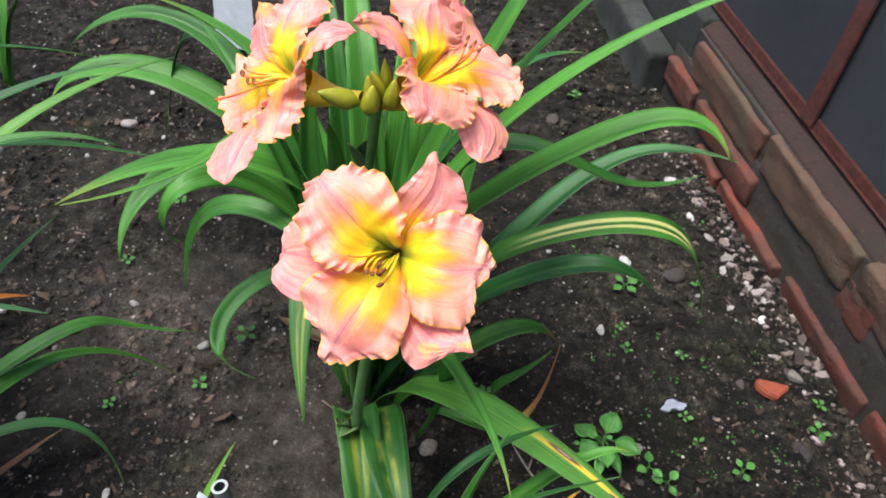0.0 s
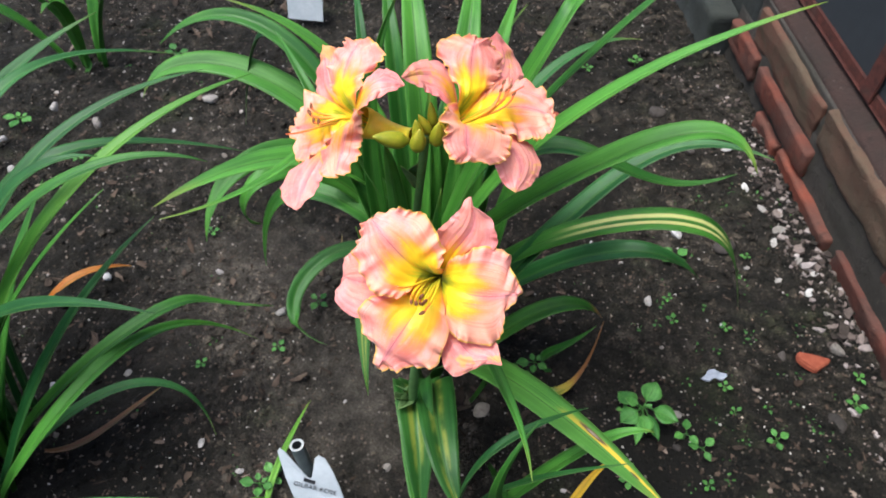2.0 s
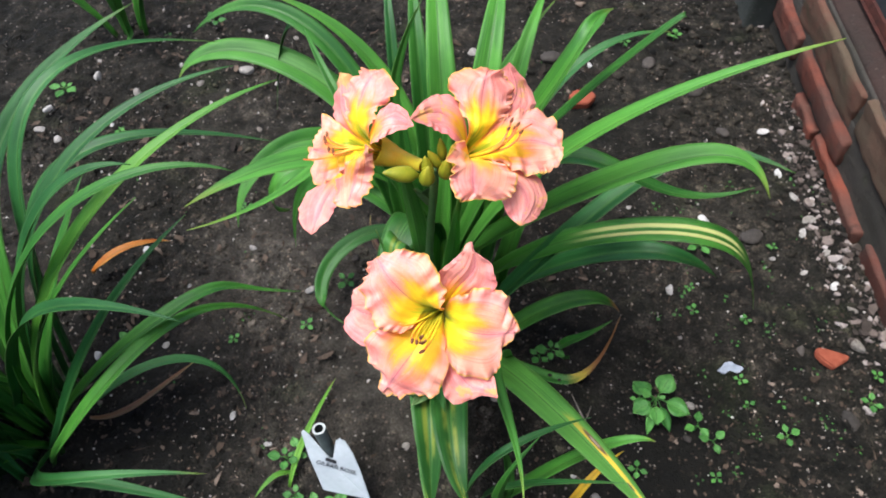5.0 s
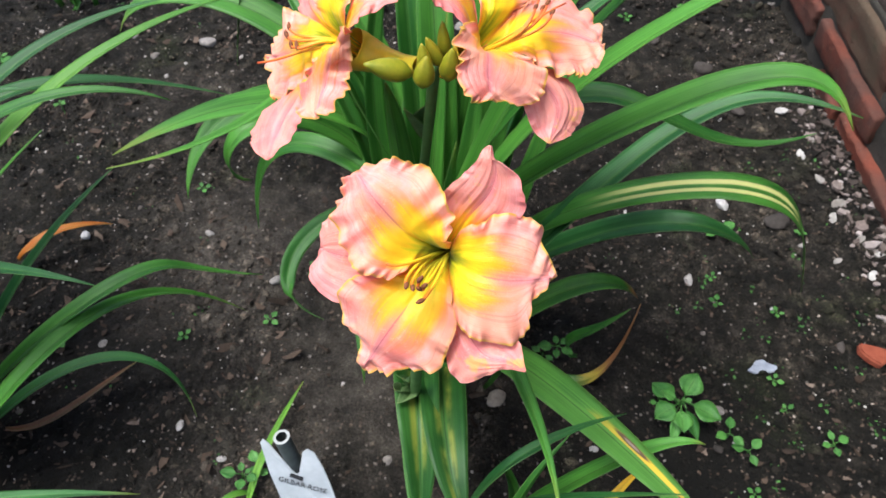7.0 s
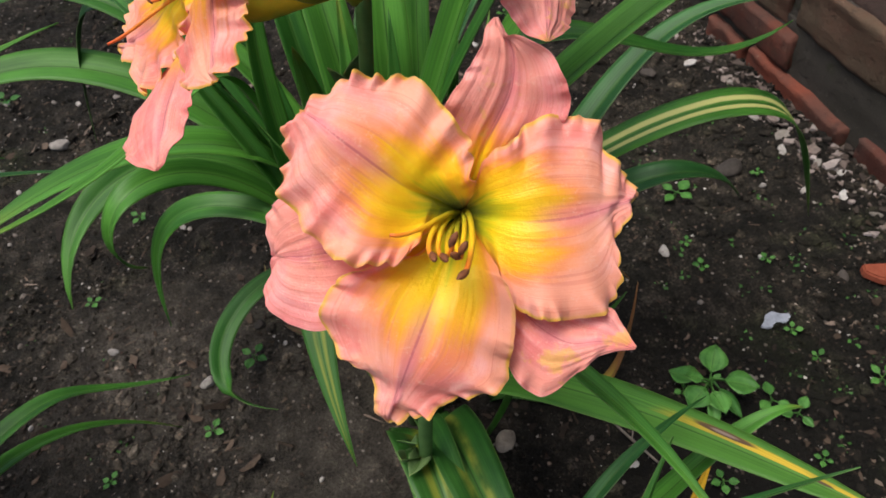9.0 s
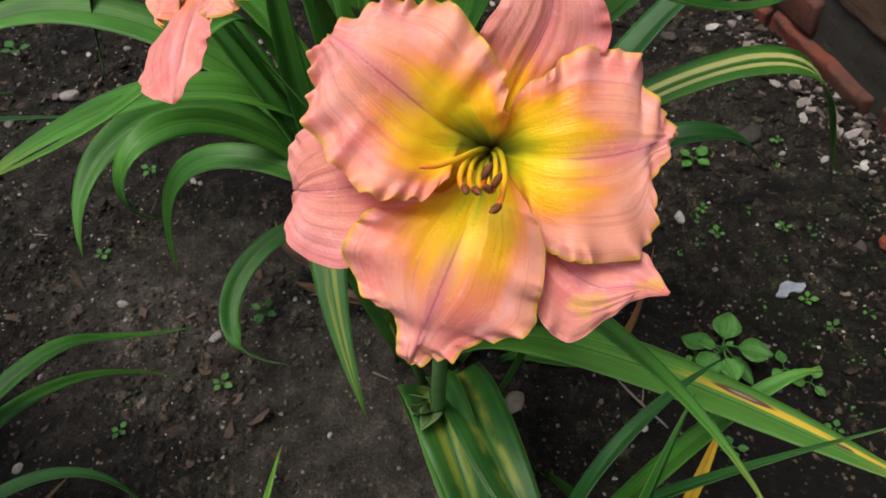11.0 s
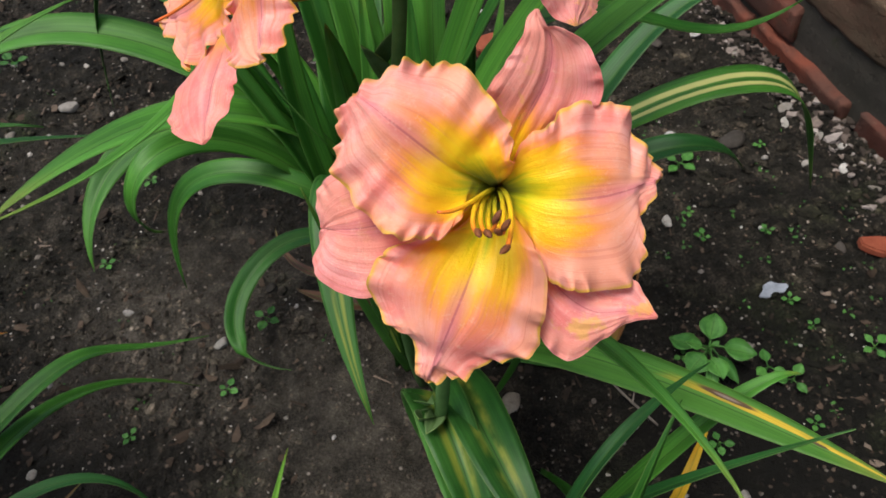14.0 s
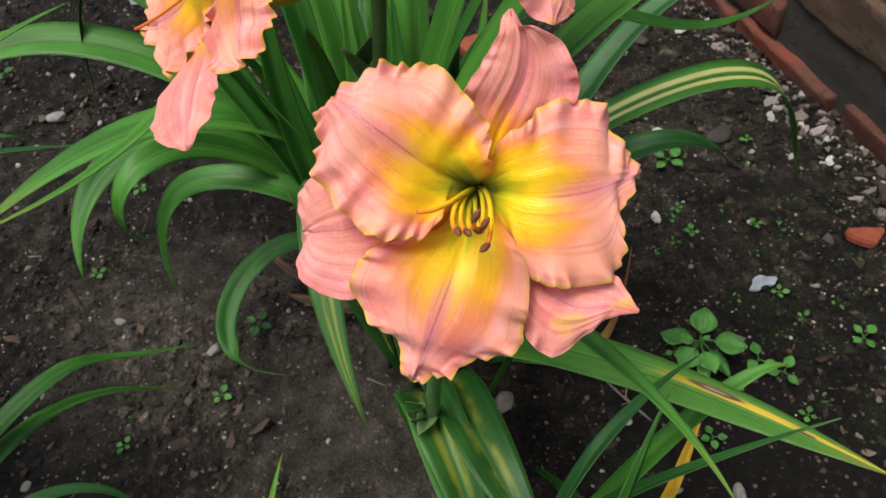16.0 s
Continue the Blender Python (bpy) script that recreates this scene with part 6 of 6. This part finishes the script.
# ---- loose stuff on the soil ----
def scatter(name, material, spots, label, category):
    """Many small lumps in one mesh. spots: x, y, radius, flatness, lengthening."""
    phi = (1 + 5**0.5) / 2
    ico = np.array([(-1, phi, 0), (1, phi, 0), (-1, -phi, 0), (1, -phi, 0), (0, -1, phi), (0, 1, phi), (0, -1, -phi), (0, 1, -phi), (phi, 0, -1), (phi, 0, 1), (-phi, 0, -1), (-phi, 0, 1)]) / math.hypot(1, phi)
    tri = np.array([(0, 11, 5), (0, 5, 1), (0, 1, 7), (0, 7, 10), (0, 10, 11), (1, 5, 9), (5, 11, 4), (11, 10, 2), (10, 7, 6), (7, 1, 8), (3, 9, 4), (3, 4, 2), (3, 2, 6), (3, 6, 8), (3, 8, 9), (4, 9, 5), (2, 4, 11), (6, 2, 10), (8, 6, 7), (9, 8, 1)])
    rng = np.random.default_rng(len(spots))
    vs, fs = [], []
    for i, (x, y, r, flat, stretch) in enumerate(spots):
        a = rng.uniform(0, 6.28)
        v = ico * rng.uniform(0.65, 1.3, (12, 1)) * (r * stretch, r, r * flat)
        ca, sa = math.cos(a), math.sin(a)
        tl = rng.uniform(-0.4, 0.4)
        v = np.c_[v[:, 0] * ca - v[:, 1] * sa, v[:, 0] * sa + v[:, 1] * ca, v[:, 2] + v[:, 0] * tl * 0.5]
        vs.append(v + (x, y, ground_z(x, y) + r * flat * 0.35))
        fs.append(tri + 12 * i)
    me = mesh_of(name, np.vstack(vs), np.vstack(fs).tolist(), material, None, False)
    return tagged(new(name, me), label, category, kind="stuff")


rng0 = np.random.default_rng(5)


def spots_in(count, x0, x1, y0, y1, small, large, flat=(0.5, 0.9), stretch=(0.9, 1.4), clump=0.0):
    out = []
    while len(out) < count:
        x, y = rng0.uniform(x0, x1), rng0.uniform(y0, y1)
        if clump and wave(x * 5, y * 5, 8.8) < rng0.uniform(-clump, clump):
            continue
        out.append((x, y, small * (large / small) ** (rng0.random() ** 1.8), rng0.uniform(*flat), rng0.uniform(*stretch)))
    return out


def flakes(name, material, spots, label, category, thick=0.0012):
    """Many flat broken pieces in one mesh, each with an uneven outline, a curl and a lean of its own."""
    rng = np.random.default_rng(len(spots) + 3)
    vs, fs, n0 = [], [], 0
    for x, y, r, flat, stretch in spots:
        m = int(rng.integers(5, 9))
        a = np.sort(rng.uniform(0, 6.28, m))
        if np.diff(np.append(a, a[0] + 6.28)).max() > 2.6:
            a = np.linspace(0, 6.28, m, endpoint=False)
        rad = r * rng.uniform(0.55, 1.15, m)
        px, py = rad * np.cos(a) * stretch, rad * np.sin(a)
        t = rng.uniform(0, 6.28)
        lean = rng.normal(0, 0.28, 2)
        px, py = px * math.cos(t) - py * math.sin(t), px * math.sin(t) + py * math.cos(t)
        pz = px * lean[0] + py * lean[1] + rng.uniform(-0.6, 1.2) * (px * px) / max(r, 1e-4) * 0.35 + rng.normal(0, 0.06 * r, m)
        pz -= pz.min()
        th = max(thick, r * flat)
        top = np.c_[px + x, py + y, pz + ground_z(x, y) + th * 0.8 - 0.0004]
        low = top - (0, 0, th)
        hub = top.mean(0) + (0, 0, 0.12 * r * rng.uniform(-1, 1))
        vs.append(np.vstack([top, low, hub[None]]))
        for k in range(m):
            q = (k + 1) % m
            fs.append((n0 + k, n0 + q, n0 + 2 * m))
            fs.append((n0 + k, n0 + m + k, n0 + m + q, n0 + q))
        n0 += 2 * m + 1
    me = mesh_of(name, np.vstack(vs), fs, material, None, False)
    return tagged(new(name, me), label, category, kind="stuff")


scatter("soil_crumbs", CRUMB, spots_in(52000, -1.2, 0.80, 0.24, 1.9, 0.0009, 0.0042, clump=0.6) + spots_in(2600, -1.2, 0.7, 0.3, 1.9, 0.003, 0.009, clump=0.5), "crumbs and clods of dark soil", "soil")
scatter("grit", SPECK, spots_in(6500, -1.25, 0.8, 0.25, 2.0, 0.0005, 0.0026, clump=0.5) + spots_in(150, -1.1, 0.75, 0.3, 1.9, 0.002, 0.0045) + spots_in(110, -0.95, -0.1, 0.75, 1.7, 0.0025, 0.007), "pale grit strewn over the soil", "grit")
scatter("stalk_litter", CHAFF, spots_in(1500, -1.1, 0.8, 0.3, 1.9, 0.0007, 0.0020, (0.3, 0.6), (3.0, 12.0)), "dry brown stalk litter", "litter")
flakes("leaf_litter", CHAFF, spots_in(2300, -1.15, 0.25, 0.28, 1.9, 0.0014, 0.0085, (0.05, 0.12), (1.0, 2.8), clump=0.5) + spots_in(650, 0.36, 0.78, 0.30, 0.95, 0.0014, 0.0062, (0.05, 0.12), (1.0, 2.2), clump=0.5) + spots_in(110, -0.75, -0.25, 0.3, 0.75, 0.0015, 0.0055, (0.05, 0.12), (1.0, 2.6)), "scraps of dry brown leaves on the soil", "litter", 0.0005)

SPROUT = island_material("tiny_green_leaves", [(0.0, (0.022, 0.085, 0.015)), (1.0, (0.075, 0.21, 0.04))], 0.6, 200.0)
flakes("seedlings", SPROUT, [(x + 0.007 * math.cos(k * 2.1 + x * 90), y + 0.007 * math.sin(k * 2.1 + x * 90), r, f, s) for x, y, r, f, s in spots_in(75, 0.36, 0.72, 0.50, 1.25, 0.0016, 0.0036, (0.05, 0.12), (1.0, 1.6)) + spots_in(60, -0.9, 0.3, 0.35, 1.8, 0.0014, 0.0034, (0.05, 0.12), (1.0, 1.6), clump=0.4) for k in range(3)], "tiny green seedlings sprouting in the soil", "seedlings", 0.0005)


def along_wall(count, lo, hi, near, far, small, large):
    out = []
    for _ in range(count):
        s = rng0.uniform(lo, hi)
        d = near + (far - near) * rng0.random() ** 1.5
        y = 1.2 + s
        out.append((0.728 - 0.16 * s - d, y, small * (large / small) ** rng0.random(), rng0.uniform(0.35, 0.8), rng0.uniform(0.9, 1.9)))
    return out


flakes("rubble", RUBBLE, along_wall(700, -0.62, 0.30, -0.015, 0.080, 0.0015, 0.006) + along_wall(130, -0.40, 0.15, -0.01, 0.070, 0.004, 0.010) + along_wall(120, 0.3, 0.8, 0.0, 0.30, 0.002, 0.007), "crumbled pale plaster and brick along the wall", "rubble", 0.0018)
scatter("clods", CRUMB, along_wall(420, 0.15, 0.9, 0.0, 0.42, 0.004, 0.013) + along_wall(700, -0.75, 0.2, 0.0, 0.34, 0.003, 0.010), "dark clods of dug soil near the wall", "soil")

# ---- pieces of the wall ----
for along0, along1, z0, z1, out, tilt, seed in (
    (0.235, 0.112, -0.04, 0.034, 0.010, -8, 1), (0.098, -0.168, -0.04, 0.044, 0.010, -8, 2), (-0.196, -0.480, -0.04, 0.054, 0.002, -8, 3), (-0.495, -0.790, -0.04, 0.058, 0.0, -8, 4),
    (0.488, 0.325, 0.042, 0.112, 0.012, -5, 5), (0.296, 0.002, 0.050, 0.112, 0.012, -6, 6), (-0.312, -0.400, 0.096, 0.164, 0.0, 0, 9), (-0.560, -0.840, 0.062, 0.128, 0.0, -2, 10),
):
    wall_piece("brick", BRICK, along0, along1, z0, z1, 0.12, out, seed, tilt, "", 0.007, 0.0055)
for along0, along1, z0, z1, out, seed in ((0.388, 0.036, 0.116, 0.206, 0.004, 7), (0.018, -0.312, 0.130, 0.220, 0.006, 8), (-0.330, -0.670, 0.140, 0.226, 0.004, 11), (-0.685, -1.02, 0.136, 0.226, 0.004, 12)):
    wall_piece("brick", COPING, along0, along1, z0, z1, 0.12, out, seed, -5, "dull grey-brown brick", 0.007, 0.0055)
wall_piece("mortar_fillet", FILLET, 0.42, -2.2, 0.195, 0.243, 0.12, -0.010, 13, -22, "brown mortar fillet under the rail", 0.010, 0.006)
wall_piece("plinth", CONCRETE, 1.9, 0.50, -0.06, 0.105, 0.32, 0.06, 21, 0, "grey concrete plinth", 0.012, 0.003)
wall_piece("plinth", CONCRETE, 1.9, 0.42, 0.10, 0.238, 0.20, -0.004, 22, 0, "grey concrete plinth", 0.012, 0.003)


def iron_bar(name, along0, along1, z0, z1, x0, x1, label):
    bm = bmesh.new()
    bmesh.ops.create_cube(bm, size=1.0)
    bmesh.ops.scale(bm, vec=(x1 - x0, abs(along1 - along0), z1 - z0), verts=bm.verts)
    bmesh.ops.bevel(bm, geom=bm.edges[:], offset=0.002, segments=2, affect="EDGES")
    ob = part_of(name, bm_mesh(name, bm, IRON, False), wall, label)
    ob.location = ((x0 + x1) / 2, (along0 + along1) / 2, (z0 + z1) / 2)
    return ob


iron_bar("bottom_rail", -2.2, 2.0, 0.243, 0.249, 0.041, 0.056, "rusty red-brown iron rail")
iron_bar("bottom_rail", -2.2, 2.0, 0.249, 0.272, 0.044, 0.050, "rusty red-brown iron rail")
for s in (-1.58, -0.79, 0.004, 0.79, 1.58):
    iron_bar("post", s + 0.021, s - 0.021, 0.249, 2.0, 0.038, 0.0435, "rusty red-brown flat iron post")
iron_bar("top_rail", -2.2, 2.0, 2.0, 2.05, 0.034, 0.074, "rusty red-brown iron rail")
for s0, s1 in ((-2.2, -1.582), (-1.578, -0.792), (-0.788, 0.002), (0.006, 0.788), (0.792, 1.578)):
    bm = bmesh.new()
    bmesh.ops.create_cube(bm, size=1.0)
    bmesh.ops.scale(bm, vec=(0.006, s1 - s0, 1.76), verts=bm.verts)
    pane = part_of("panel", bm_mesh("panel", bm, PANEL, False), wall, "dark grey sheet panel with dust")
    pane.location = (0.054, (s0 + s1) / 2, 0.24 + 0.88)
